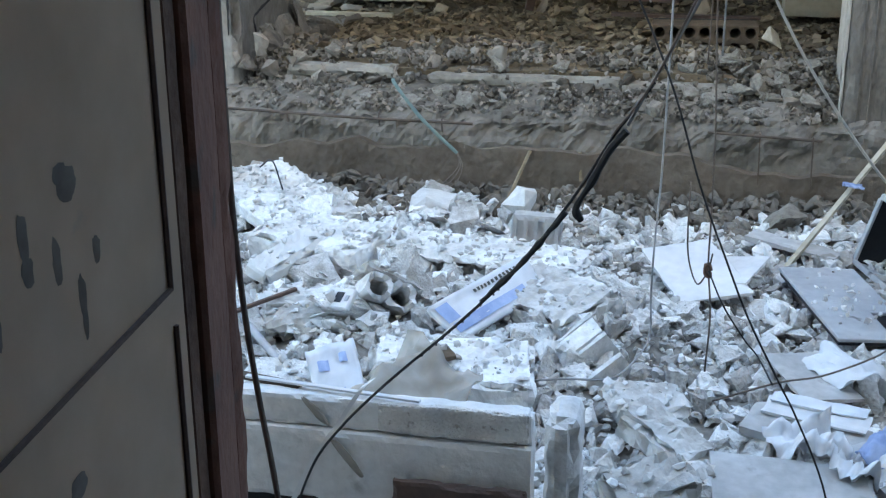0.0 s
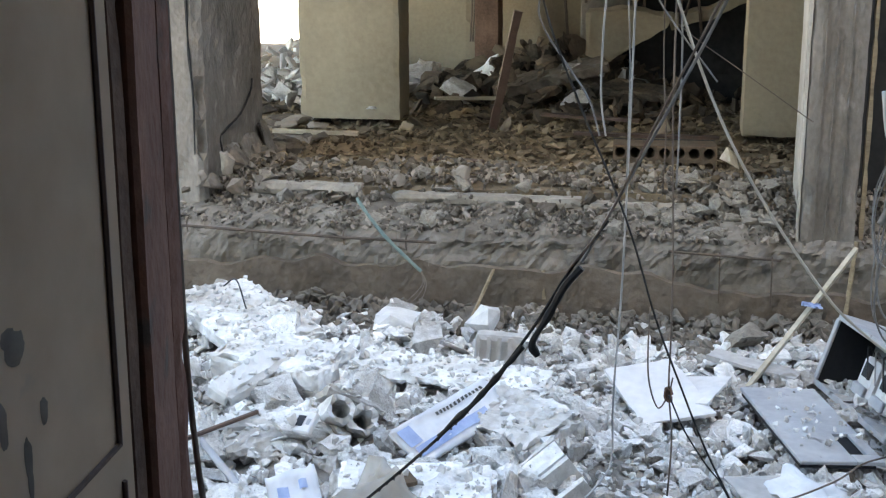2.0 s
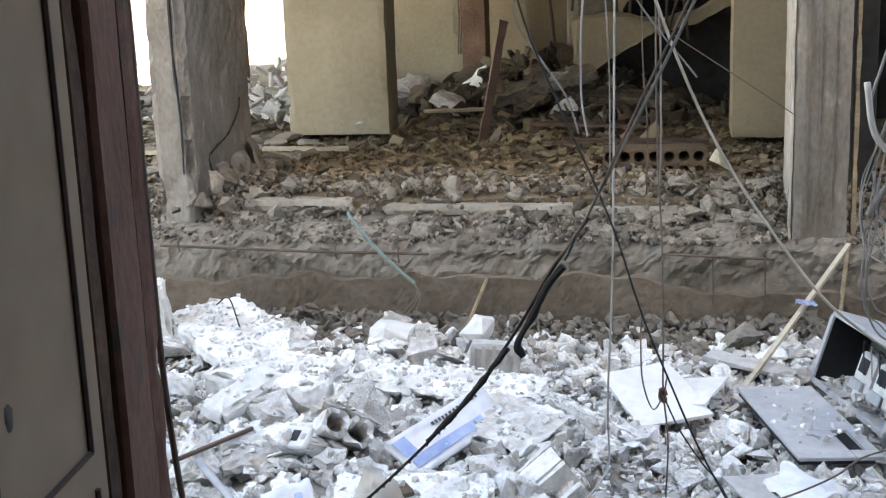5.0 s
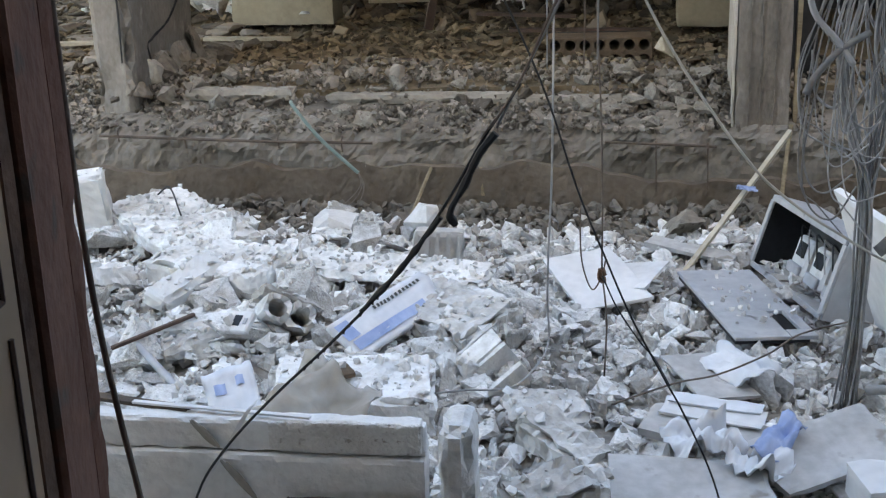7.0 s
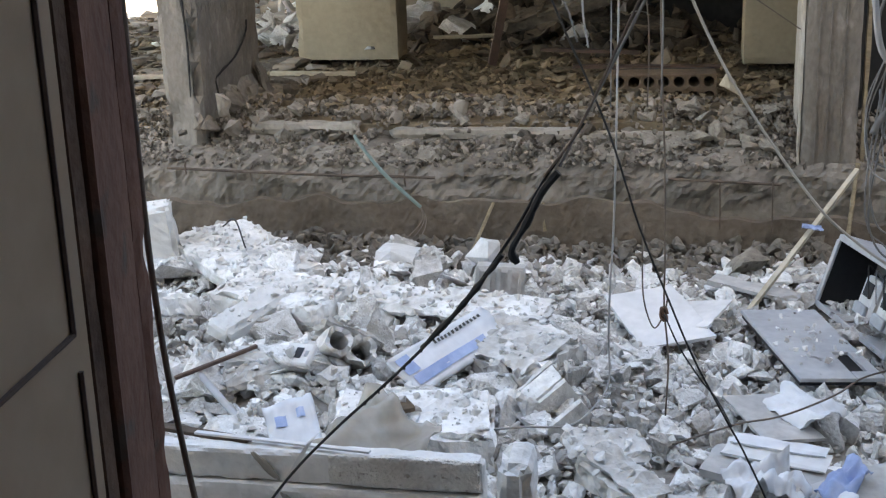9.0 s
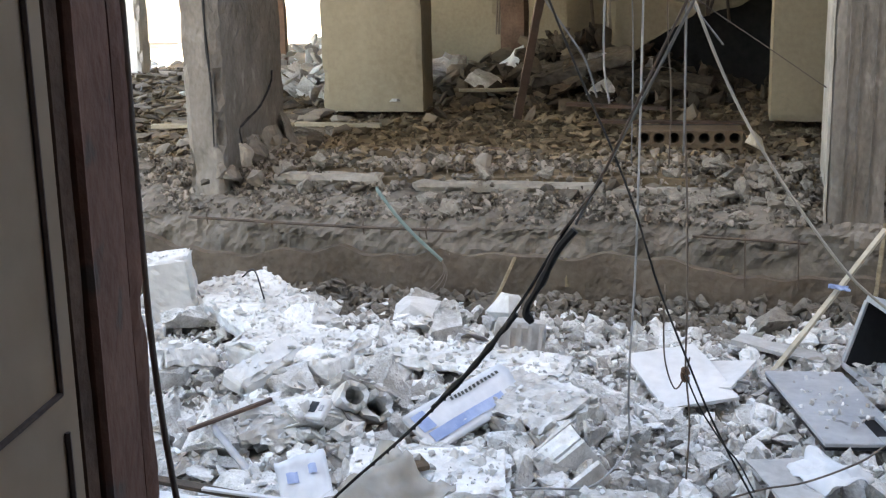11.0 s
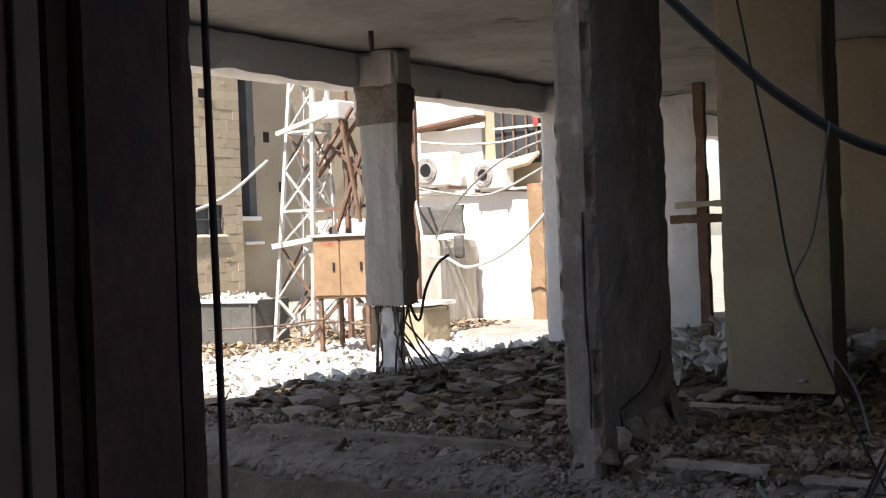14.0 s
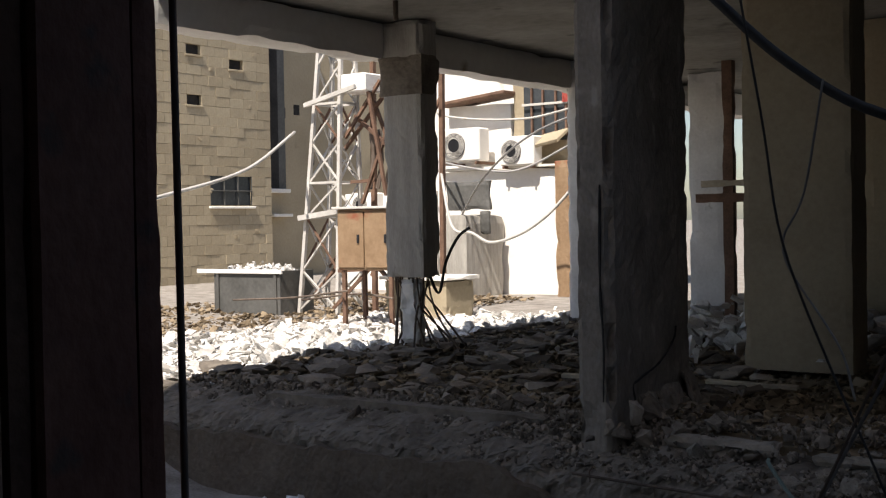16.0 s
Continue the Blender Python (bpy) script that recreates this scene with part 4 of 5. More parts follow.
def celled_block(m, cols, rows, cell, depth):
    """A clay block whose face is pierced by rows of round cells."""
    ob = thing("clay_block", "brown clay block with two rows of round cells, half buried", "block", m)
    for j in range(rows):
        for i in range(cols):
            bm = bmesh.new()
            n, rings = 16, []
            for r, y in ((cell * 0.36, depth), (cell * 0.36, 0.004), (cell * 0.40, 0.0), (cell * 0.497, 0.0), (cell * 0.497, depth)):
                ring = []
                for a in (2 * math.pi * k / n for k in range(n)):
                    c, d = math.cos(a), math.sin(a)
                    q = max(abs(c), abs(d)) if r > cell * 0.45 else 1
                    ring.append(bm.verts.new((c * r / q + (i + 0.5 - cols / 2) * cell, y + 0.006 * noise.noise(Vector((c * 2 + i, d * 2 + j, 1))), d * r / q + (j + 0.5) * cell)))
                rings.append(ring)
            for a, b in zip(rings, rings[1:]):
                for k in range(n):
                    bm.faces.new((a[k], a[(k + 1) % n], b[(k + 1) % n], b[k]))
            bmesh.ops.recalc_face_normals(bm, faces=bm.faces)
            part("cell", bm, "block", ob)
    # near-black back plate paints the shade inside the holes
    part("core", box(-cols * cell / 2, cols * cell / 2, depth + 0.003, depth + 0.03, 0, rows * cell, 0.004), "dark", ob, "dark back of the cells")


celled_block(pose(-0.07, 6.72, 0.635, 4, 0, 3), 7, 2, 0.08, 0.16)

switch = thing("wall_thermostat", "pale plastic wall switch unit torn off its wall", "switch", pose(-1.213, 3.749, 0.235, 38, -6, -24))
part("casing", box(-0.06, 0.06, -0.042, 0.042, -0.012, 0.012, 0.005), "board", switch)
part("screen", box(-0.012, 0.022, -0.02, 0.022, 0.0125, 0.015, 0.001), "black", switch)
for x in (-0.042, 0.042):
    part("button", box(x - 0.008, x + 0.008, -0.012, 0.012, 0.0125, 0.016, 0.002), "meter", switch)

tagged(finish("grey_pipe", tube([(-1.592, 3.745, 0.16), ((-1.592 + -1.305) / 2, (3.745 + 3.398) / 2, 0.15), (-1.305, 3.398, 0.14)], 0.013, 10, 4), "meter", smooth=True), "grey plastic pipe lying on the rubble", "pipe")
tagged(finish("dark_stick", box(-0.17, 0.17, -0.007, 0.007, -0.007, 0.007, 0.002, m=pose(-1.524, 3.768, 0.19, 4, -4, 54.552)), "bead"), "dark wooden stick lying on the rubble", "stick")


def paper_sack(name, label, m, w, d, bars, seed, bend=0.04, thick=0.02):
    ob = thing(name, label, "sack", m)
    part("sheet", sheet(w, d, thick, bend, 12, seed), "paper", ob, smooth=True)
    for x0, x1, y0, y1, mat in bars:
        bm = bmesh.new()
        cells = 8
        grid = []
        for i in range(cells + 1):
            u = (x0 + (x1 - x0) * i / cells)
            row = []
            for v in (y0, y1):
                z = bend * (noise.noise(Vector((u * 2.3, v * 2.3, seed))) + 0.45 * noise.noise(Vector((u * 7, v * 7, seed + 9))))
                row.append(bm.verts.new((u * w, v * d, z + thick + 0.005)))
            grid.append(row)
        for a, b in zip(grid, grid[1:]):
            bm.faces.new((a[0], b[0], b[1], a[1]))
        part("printed_bar", bm, mat, ob)
    return ob


paper_sack("paper_sack", "crushed white paper sack with blue print", pose(-0.71, 3.87, 0.225, 34, -6, 62), 0.50, 0.16, [(-0.46, 0.30, -0.34, -0.10, "blue"), (-0.48, -0.36, -0.05, 0.40, "blue")] + [(-0.10 + 0.04 * k, -0.076 + 0.04 * k, 0.27, 0.35, "bin") for k in range(13)], 2.0, 0.012)
paper_sack("printed_sack", "white plastic sack with blue lettering", pose(-1.03, 3.15, 0.19, 34, -14, 20), 0.15, 0.28, [(-0.30, -0.08, 0.18, 0.32, "blue"), (0.14, 0.30, 0.24, 0.36, "blue"), (-0.30, -0.20, -0.32, -0.08, "blue"), (-0.14, -0.04, -0.32, -0.08, "blue"), (0.02, 0.14, -0.32, -0.08, "blue")], 5.0, 0.03)
film_ob = finish("plastic_film", sheet(0.30, 0.34, 0.003, 0.12, 16, 8.3, 0.3), "sack", smooth=True)
film_ob.matrix_world = pose(-0.82, 3.16, 0.20, 20, 4, -30)
tagged(film_ob, "crumpled brownish plastic film draped over rubble", "plastic")
rag = finish("white_cloth", sheet(0.46, 0.28, 0.012, 0.11, 22, 3.1, 0.3), "board", smooth=True)
rag.matrix_world = pose(-3.3, 5.15, 0.17, 8, 0, 14)
tagged(rag, "crumpled white cloth lying on the rubble", "cloth")

# boards, plates and papers
def loose_board(label, m, sx, sy, sz, mat):
    slab(label, m, sx, sy, sz, mat, sx * 7 + sy, 0.006, "board_piece")


loose_board("pale plasterboard piece lying flat", pose(-0.03, 4.60, 0.13, 9, -4, 22), 0.30, 0.46, 0.018, "board")
loose_board("pale plasterboard piece lying flat", pose(0.12, 4.66, 0.12, 4, -10, -20), 0.20, 0.30, 0.016, "board")
loose_board("narrow pale board lying flat", pose(0.36, 5.05, 0.11, 4, 4, -26), 0.40, 0.10, 0.03, "dirty_board")
loose_board("pale board lying flat on the rubble", pose(0.35, 3.67, 0.12, 3, 4, 22), 0.20, 0.33, 0.016, "dirty_board")
loose_board("stacked white boards with layered edges", pose(0.31, 3.25, 0.13, 8, 4, -18), 0.34, 0.16, 0.030, "dirty_board")
loose_board("thin white board on top of another", pose(0.34, 3.30, 0.163, 8, 3, -14), 0.30, 0.10, 0.014, "board")
loose_board("thin white board on top of another", pose(0.35, 3.33, 0.18, 8, 3, -11), 0.28, 0.06, 0.012, "paper")
loose_board("large pale board lying tilted", pose(0.63, 3.12, 0.15, 10, -6, 30), 0.42, 0.24, 0.022, "dirty_board")
loose_board("large pale board at the doorway", pose(0.26, 2.86, 0.15, 8, 3, 4), 0.42, 0.26, 0.022, "dirty_board")
loose_board("pale board standing on its edge", pose(0.98, 3.95, 0.32, 0, 70, 12), 0.55, 0.75, 0.03, "board")
loose_board("pale box-like board end", pose(0.76, 2.90, 0.15, 4, 0, 14), 0.20, 0.16, 0.10, "board")
loose_board("flat grey stone slab by the beam", pose(0.62, 5.45, 0.06, 5, 3, 20), 0.26, 0.18, 0.03, "chunk")
for m, w, d, seed, b in ((pose(0.439, 3.677, 0.16, 8, 0, -52), 0.27, 0.13, 4.4, 0.05), (pose(0.30, 3.08, 0.19, 16, 0, 20), 0.18, 0.15, 6.1, 0.10), (pose(0.44, 2.99, 0.18, 10, 10, 50), 0.18, 0.12, 7.7, 0.09)):
    ob = finish("paper_sheet", sheet(w, d, 0.002, b, 14, seed, 0.2), "paper", smooth=True)
    ob.matrix_world = m
    tagged(ob, "crumpled sheet of white paper", "paper", "papers on the rubble")
ob = finish("blue_brochure", sheet(0.075, 0.20, 0.003, 0.05, 12, 2.2), "blue", smooth=True)
ob.matrix_world = pose(0.50, 3.09, 0.19, 12, 4, -30)
tagged(ob, "curled blue printed brochure", "paper")

# fallen meter box with its door lying in front
meter = thing("meter_box", "grey steel electricity meter box torn open and lying on the rubble", "meter box", pose(0.605, 5.0, 0.065, -18, 0, -73.8))
L, D, Hh = 0.665, 0.20, 0.30
for name, b in (("bottom_plate", (0, L, 0, D, 0, 0.012)), ("top_plate", (0, L, 0, D, Hh, Hh + 0.012)), ("side_plate", (-0.012, 0, 0, D, 0, Hh + 0.012)), ("side_plate", (L, L + 0.012, 0, D, 0, Hh + 0.012))):
    part(name, box(*b, 0.003), "panel", meter)
part("back_plate", box(0, L, D - 0.012, D, 0.012, Hh, 0.002), "bin", meter, "dark grey inner back plate")
for b in ((0.001, 0.006, 0.004, D - 0.013, 0.013, Hh - 0.001), (L - 0.006, L - 0.001, 0.004, D - 0.013, 0.013, Hh - 0.001), (0.007, L - 0.007, 0.004, D - 0.013, Hh - 0.006, Hh - 0.001)):
    part("lining", box(*b, 0), "black", meter, "black inner lining")
for name, b in (("rim", (0, L, -0.012, 0.0, 0, 0.022)), ("rim", (0, L, -0.012, 0.0, Hh - 0.012, Hh + 0.012)), ("rim", (-0.012, 0.014, -0.012, 0.0, 0.022, Hh - 0.012)), ("rim", (L - 0.014, L + 0.012, -0.012, 0.0, 0.022, Hh - 0.012))):
    part(name, box(*b, 0.002), "panel", meter)
for x in (0.17, 0.335, 0.50):
    unit = part("meter_unit", box(x, x + 0.13, D - 0.13, D - 0.013, 0.05, 0.21, 0.012), "board", meter, "pale plastic meter")
    part("dial_window", box(x + 0.03, x + 0.10, D - 0.135, D - 0.131, 0.13, 0.19, 0.001), "glass", unit)
    part("terminal_cover", box(x + 0.015, x + 0.115, D - 0.148, D - 0.131, 0.055, 0.10, 0.004), "meter", unit)
for k in range(6):
    x = 0.2 + 0.07 * k
    part("lead", tube([(x, D - 0.08, 0.20), (x + 0.01, D - 0.15, 0.25), (x + 0.04, D - 0.16, 0.22), (x + 0.07, D - 0.14, 0.13)], 0.0035, 5, 4), "cable_grey" if k % 2 else "cable_black", meter)
lid = thing("meter_box_door", "grey sheet metal door of the meter box lying flat", "door panel", pose(0.52, 4.40, 0.11, -3, 2, -75))
part("panel", box(-0.34, 0.10, -0.15, 0.15, -0.008, 0.008, 0.003), "panel", lid)
part("panel", box(0.10, 0.34, -0.15, 0.05, -0.008, 0.008, 0.003), "panel", lid)
part("edge_strip", box(0.28, 0.34, 0.051, 0.15, -0.008, 0.008, 0.002), "panel", lid)
part("edge_strip", box(0.10, 0.279, 0.11, 0.15, -0.008, 0.008, 0.002), "panel", lid)
part("lining", box(-0.33, 0.33, -0.145, 0.125, -0.024, -0.010, 0.002), "black", lid, "black lining")
scatter("door_crumbs", [(0.52 + r8.normal(0, 0.08), 4.34 + r8.normal(0, 0.17), 0.13, s) for s in r8.uniform(0.008, 0.026, 50)], "rubble", ROCKS, "crumbs of plaster strewn on the fallen door", "rubble", 0.8, 9)

stick = thing("timber_stick", "pale timber stick leaning against the beam", "stick")
part("batten", tube([(0.28, 4.80, 0.03), (0.55, 5.21, 0.27), (0.815, 5.62, 0.505)], 0.014, 4, 3), "pale_wood", stick)
part("tape_flag", sheet(0.09, 0.03, 0.003, 0.02, 6, 1.0), "blue", stick, "faded blue tape").matrix_world = pose(0.60, 5.25, 0.33, 20, 10, 20)

pipe = thing("teal_pipe", "faded teal plastic conduit hanging from the beam with wires", "conduit")
part("conduit", tube([(-1.56, 5.80, 0.62), (-1.53, 5.74, 0.604), (-1.425, 5.72, 0.477), (-1.33, 5.72, 0.38), (-1.217, 5.71, 0.282)], 0.009, 8, 5, uneven=0.2), "teal", pipe)
for k in range(3):
    part("wire", tube([(-1.217, 5.71, 0.285), (-1.19 - 0.01 * k, 5.70, 0.22), (-1.21 - 0.03 * k, 5.66, 0.15), (-1.27 - 0.03 * k, 5.60, 0.12)], 0.003, 5, 5), "cable_brown", pipe)
for a, b, r in (((-0.86, 5.74, 0.30), (-0.95, 5.45, 0.06), 0.009), ((-0.62, 5.765, 0.30), (-0.61, 5.755, 0.16), 0.01), ((0.84, 5.80, 0.50), (0.80, 5.73, 0.10), 0.012)):
    tagged(finish("thin_stick", tube([a, b], r, 5, 1), "wood"), "thin brown stick leaning on the beam", "stick", "thin sticks at the beam")


# ---- crumbs that came to rest on everything in the yard ----
bpy.context.view_layer.update()
graph = bpy.context.evaluated_depsgraph_get()
resting, dusting = [], []
for k in range(16000):
    x, y, s = r8.uniform(-4.2, 1.3), r8.uniform(2.55, 5.6), 0.006 + 0.034 * r8.uniform() ** 2.2
    hit, p, nrm, _, ob, _ = scene.ray_cast(graph, Vector((x, y, 0.62)), Vector((0, 0, -1)))
    if hit and nrm.z > 0.75 and ob.name.split(".")[0] in ("concrete_slab", "concrete_chunk", "concrete_block", "tile_fragment", "shell", "top", "upper_course", "rubble", "plaster_shards") and not (ob.name.startswith("upper") and r8.uniform() < 0.8):
        (resting if r8.uniform() < 0.6 else dusting).append((p.x, p.y, p.z + s * 0.2, s))
scatter("resting_crumbs", resting, "crumb", ROCKS, "crumbs of concrete lying on slabs and lumps", "rubble", 0.8, 31)
scatter("resting_flakes", dusting, "crumb", SHARDS, "flakes of plaster lying on slabs and lumps", "rubble", 0.3, 32)


# ---- debris on the raised floor ----
def upper(x, y):
    if y < 6.25:
        return 0.47 + 0.55 * (y - 5.85) + 0.02 * noise.noise(Vector((x * 5, y * 5, 2)))
    return FLOOR - 0.02 + 0.035 * noise.noise(Vector((x * 2, y * 2, 5))) - 0.06 * step01(6.5, 6.15, y)


def clear_kerb(spots):
    """Most of the loose stones slid off the kerb strips."""
    return [s for k, s in enumerate(spots) if not (-2.2 < s[0] < 0.1 and 5.97 < s[1] < 6.16 and k % 4)]


scatter("edge_debris", clear_kerb(strewn(6500, -5.8, 2.2, 5.83, 6.6, (0.010, 0.055), upper, 2.0)), "grit", ROCKS, "grey broken concrete strewn along the beam", "rubble", 0.8, 11)
scatter("edge_gravel", clear_kerb(strewn(7000, -5.8, 1.0, 5.80, 6.2, (0.008, 0.034), lambda x, y: upper(x, y) + 0.02, 1.6)), "grit", ROCKS, "fine grey gravel on the broken beam", "rubble", 0.9, 10)
scatter("edge_lumps", strewn(170, -5.8, 0.7, 5.9, 6.5, (0.05, 0.11), upper, 1.8, 0.1), "grit", LUMPS, "grey concrete lumps strewn along the beam", "rubble", 0.6, 12)
BEAM_LUMPS = []
for me in CHUNK_MESHES[:6]:
    me = me.copy()
    me.name = "beam_lump"
    me.materials.clear()
    me.materials.append(M["kerb"])
    BEAM_LUMPS.append(me)
rnd = random.Random(17)
for k in range(64):
    x, y, size = rnd.uniform(-2.2, 0.55), rnd.uniform(5.86, 6.22), rnd.choice((0.05, 0.07, 0.09, 0.12))
    if k > 44:
        x, y, size = rnd.uniform(-0.1, 0.55), rnd.uniform(5.88, 6.25), rnd.choice((0.06, 0.09, 0.12))
    ob = new("beam_lump", BEAM_LUMPS[k % 6])
    ob.matrix_world = pose(x, y, upper(x, y) + size * 0.2, rnd.uniform(-30, 30), rnd.uniform(-30, 30), rnd.uniform(0, 360)) @ Matrix.Diagonal((size, size, size * 0.9, 1))
    tagged(ob, "grey lump of concrete lying on the broken beam", "rubble", "lumps on the beam")
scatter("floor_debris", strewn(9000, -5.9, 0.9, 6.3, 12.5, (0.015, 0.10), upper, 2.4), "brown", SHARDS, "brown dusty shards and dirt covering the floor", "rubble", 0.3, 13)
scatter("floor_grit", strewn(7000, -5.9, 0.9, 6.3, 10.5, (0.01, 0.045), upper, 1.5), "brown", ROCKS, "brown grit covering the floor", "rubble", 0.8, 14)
scatter("floor_plates", strewn(1100, -5.9, -2.2, 6.4, 12.5, (0.08, 0.26), upper, 2.2, 0.10), "grit", SHARDS, "flat broken slabs strewn over the floor", "rubble", 0.12, 15)
scatter("column_foot_rubble", [(-2.40 + r8.normal(0, 0.14), 6.5 + r8.normal(0, 0.28), 0.62 + abs(r8.normal(0, 0.06)), s) for s in r8.uniform(0.03, 0.12, 130)], "grit", LUMPS, "grey lumps piled at the foot of the cracked column", "rubble", 0.8, 16)
scatter("street_edge_rubble", strewn(4200, -9.5, -5.2, 6.2, 13.5, (0.03, 0.19), lambda x, y: 0.52 + 0.10 * math.exp(-((x + 6.0) / 0.8) ** 2), 2.8), "rubble", SHARDS, "white rubble heaped along the street edge", "rubble", 0.5, 17)
scatter("far_corner_rubble", [(-3.2 + r8.normal(0, 0.45), 10.3 + r8.normal(0, 0.9), 0.72 + abs(r8.normal(0, 0.14)), s) for s in r8.uniform(0.04, 0.20, 420)], "rubble", SHARDS, "pale rubble heaped behind the pier", "rubble", 0.7, 18)
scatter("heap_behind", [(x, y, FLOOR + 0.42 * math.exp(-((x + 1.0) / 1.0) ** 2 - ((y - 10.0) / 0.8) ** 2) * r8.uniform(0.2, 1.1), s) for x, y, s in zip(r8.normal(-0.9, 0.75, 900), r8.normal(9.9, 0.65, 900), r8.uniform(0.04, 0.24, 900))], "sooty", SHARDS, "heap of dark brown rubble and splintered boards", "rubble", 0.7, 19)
for k in range(16):
    x, y, size = -3.3 + 3.6 * rnd.random(), 8.9 + 1.8 * rnd.random(), rnd.uniform(0.2, 0.5)
    ob = new("concrete_chunk", CHUNK_MESHES[k % 12])
    ob.matrix_world = pose(x, y, FLOOR + size * 0.2 + 0.12 * rnd.random(), rnd.uniform(-30, 30), rnd.uniform(-30, 30), rnd.uniform(0, 360)) @ Matrix.Diagonal((size, size, size * 0.8, 1))
    tagged(ob, "pale lump of concrete on the debris heap", "rubble", "lumps on the heap")
for x, y, z, w, t in ((-2.25, 7.35, 0.735, 0.55, 4), (-1.2, 6.6, 0.70, 0.3, -8), (-0.2, 7.6, 0.73, 0.9, 3), (-0.6, 8.3, 0.75, 0.7, -12), (-3.2, 7.2, 0.74, 0.45, 14), (-1.55, 8.9, 0.8, 0.5, 20), (-3.6, 9.0, 0.8, 0.5, 10)):
    tagged(finish("timber_plank", worn_box(-w / 2, w / 2, -0.03, 0.03, -0.012, 0.012, 0.05, 0.004, 8, x), "pale_wood" if x < -1.5 else "bead"), "pale timber plank lying in the debris" if x < -1.5 else "dark timber plank lying in the debris", "plank", "planks in the debris").matrix_world = pose(x, y, z, 4, 1, t)
tagged(finish("leaning_post", worn_box(-0.03, 0.03, -0.02, 0.02, 0, 0.82, 0.05, 0.006, 8, 4), "bead"), "dark brown timber post leaning in the debris", "post").matrix_world = pose(-1.23, 8.05, 0.69, 14, 9, 20)
yellow = finish("yellow_stone", rock(401, 0.5, 9, 1, 0.01), "pale_wood")
yellow.matrix_world = pose(0.27, 6.45, 0.76, 60, 20, 10) @ Matrix.Diagonal((0.15, 0.17, 0.10, 1))
tagged(yellow, "pale yellow stone fragment", "stone")

# inner walls at the back, partly collapsed
inner = tagged(new("wall_inner"), "beige inner wall with torn wiring and a broken opening", "wall", kind="structure")
part("wall_panel", worn_box(-2.64, -1.80, 10.8, 10.95, 0.6, CEIL, 0.1, 0.02, 4, 2), "beige", inner)
part("dark_post", worn_box(-1.80, -1.58, 10.6, 10.95, 0.6, CEIL, 0.1, 0.02, 4, 3), "rust", inner, "dark exposed post")
part("wall_panel", worn_box(-1.35, -0.85, 11.6, 11.75, 0.6, CEIL, 0.1, 0.02, 4, 4), "beige", inner)
part("lintel", worn_box(-1.58, -0.6, 10.7, 10.9, 2.15, 2.45, 0.1, 0.03, 4, 5), "concrete", inner, "dark broken lintel")
part("wall_panel", worn_box(-0.85, -0.45, 10.2, 10.9, 0.6, CEIL, 0.1, 0.03, 4, 6), "concrete", inner)
part("wall_panel", worn_box(-0.40, 0.86, 11.3, 11.45, 1.2, CEIL, 0.1, 0.03, 4, 7), "beige", inner)
# black panel puts the shade under the fallen slabs into colour
part("burnt_panel", worn_box(-0.42, 0.86, 10.75, 10.9, 0.5, 1.55, 0.1, 0.05, 4, 8), "dark", inner, "black panel painting the shade under the fallen slabs")
for k in range(4):
    x = -1.88 + 0.02 * k
    part("torn_wire", tube([(x, 10.78, 2.6), (x - 0.08, 10.77, 1.9), (x + 0.03, 10.77, 1.6), (x + 0.02, 10.77, 1.1)], 0.008, 5, 5), "cable_brown", inner)
def broken_plate(label, outline, y, thick, mat):
    """A broken plate standing across the view: its outline in x and z, its thickness in y."""
    bm = bmesh.new()
    a, b = [bm.verts.new((x, y, z)) for x, z in outline], [bm.verts.new((x + 0.02, y + thick, z + 0.03)) for x, z in outline]
    n = len(outline)
    bm.faces.new(a)
    bm.faces.new(b[::-1])
    for i in range(n):
        bm.faces.new((a[i], a[(i + 1) % n], b[(i + 1) % n], b[i]))
    bmesh.ops.recalc_face_normals(bm, faces=bm.faces)
    bmesh.ops.subdivide_edges(bm, edges=bm.edges, cuts=7, use_grid_fill=True)
    for v in bm.verts:
        v.co += noise.noise_vector(v.co * 9) * 0.018
    return tagged(finish("fallen_slab", bm, mat), label, "slab")


broken_plate("fallen beige slab hanging point down over the heap", [(-0.745, 1.40), (-0.42, 1.43), (-0.10, 1.375), (-0.15, 1.275), (-0.38, 1.15), (-0.575, 1.02), (-0.745, 1.085)], 9.55, 0.10, "beige")
broken_plate("fallen beige slab leaning over a dark hollow", [(-0.12, 1.36), (0.20, 1.44), (0.46, 1.60), (0.46, 1.48), (0.22, 1.36), (-0.10, 1.27)], 9.7, 0.12, "beige")
slab("dark broken slab in the heap", pose(-1.0, 9.4, 0.92, 6, -14, 10), 0.9, 0.4, 0.10, "concrete", 35, 0.04, "fallen_slab")
slab("dark broken slab in the heap", pose(-0.35, 9.25, 0.84, 10, 6, -8), 0.8, 0.3, 0.08, "sooty", 37, 0.04, "fallen_slab")
# added black stub; paints the deep shade of the hollow behind the heap
structure("wall_burnt", worn_box(-0.75, 0.86, 10.0, 10.12, 0.6, 1.42, 0.1, 0.05, 4, 8), "dark", "black wall stub added to paint the shade behind the heap", "wall")
for k in range(14):
    x = -0.9 + 1.1 * rnd.random()
    z = 2.0 + rnd.random()
    cable("dangling_bar", [(x, 9.7, CEIL), (x + rnd.uniform(-0.1, 0.1), 9.7, z), (x + rnd.uniform(-0.2, 0.2), 9.65, z - 0.8)], 0.012, "rebar", "bent steel bar dangling from the ceiling", "bar", "dangling bars", 4, 5)

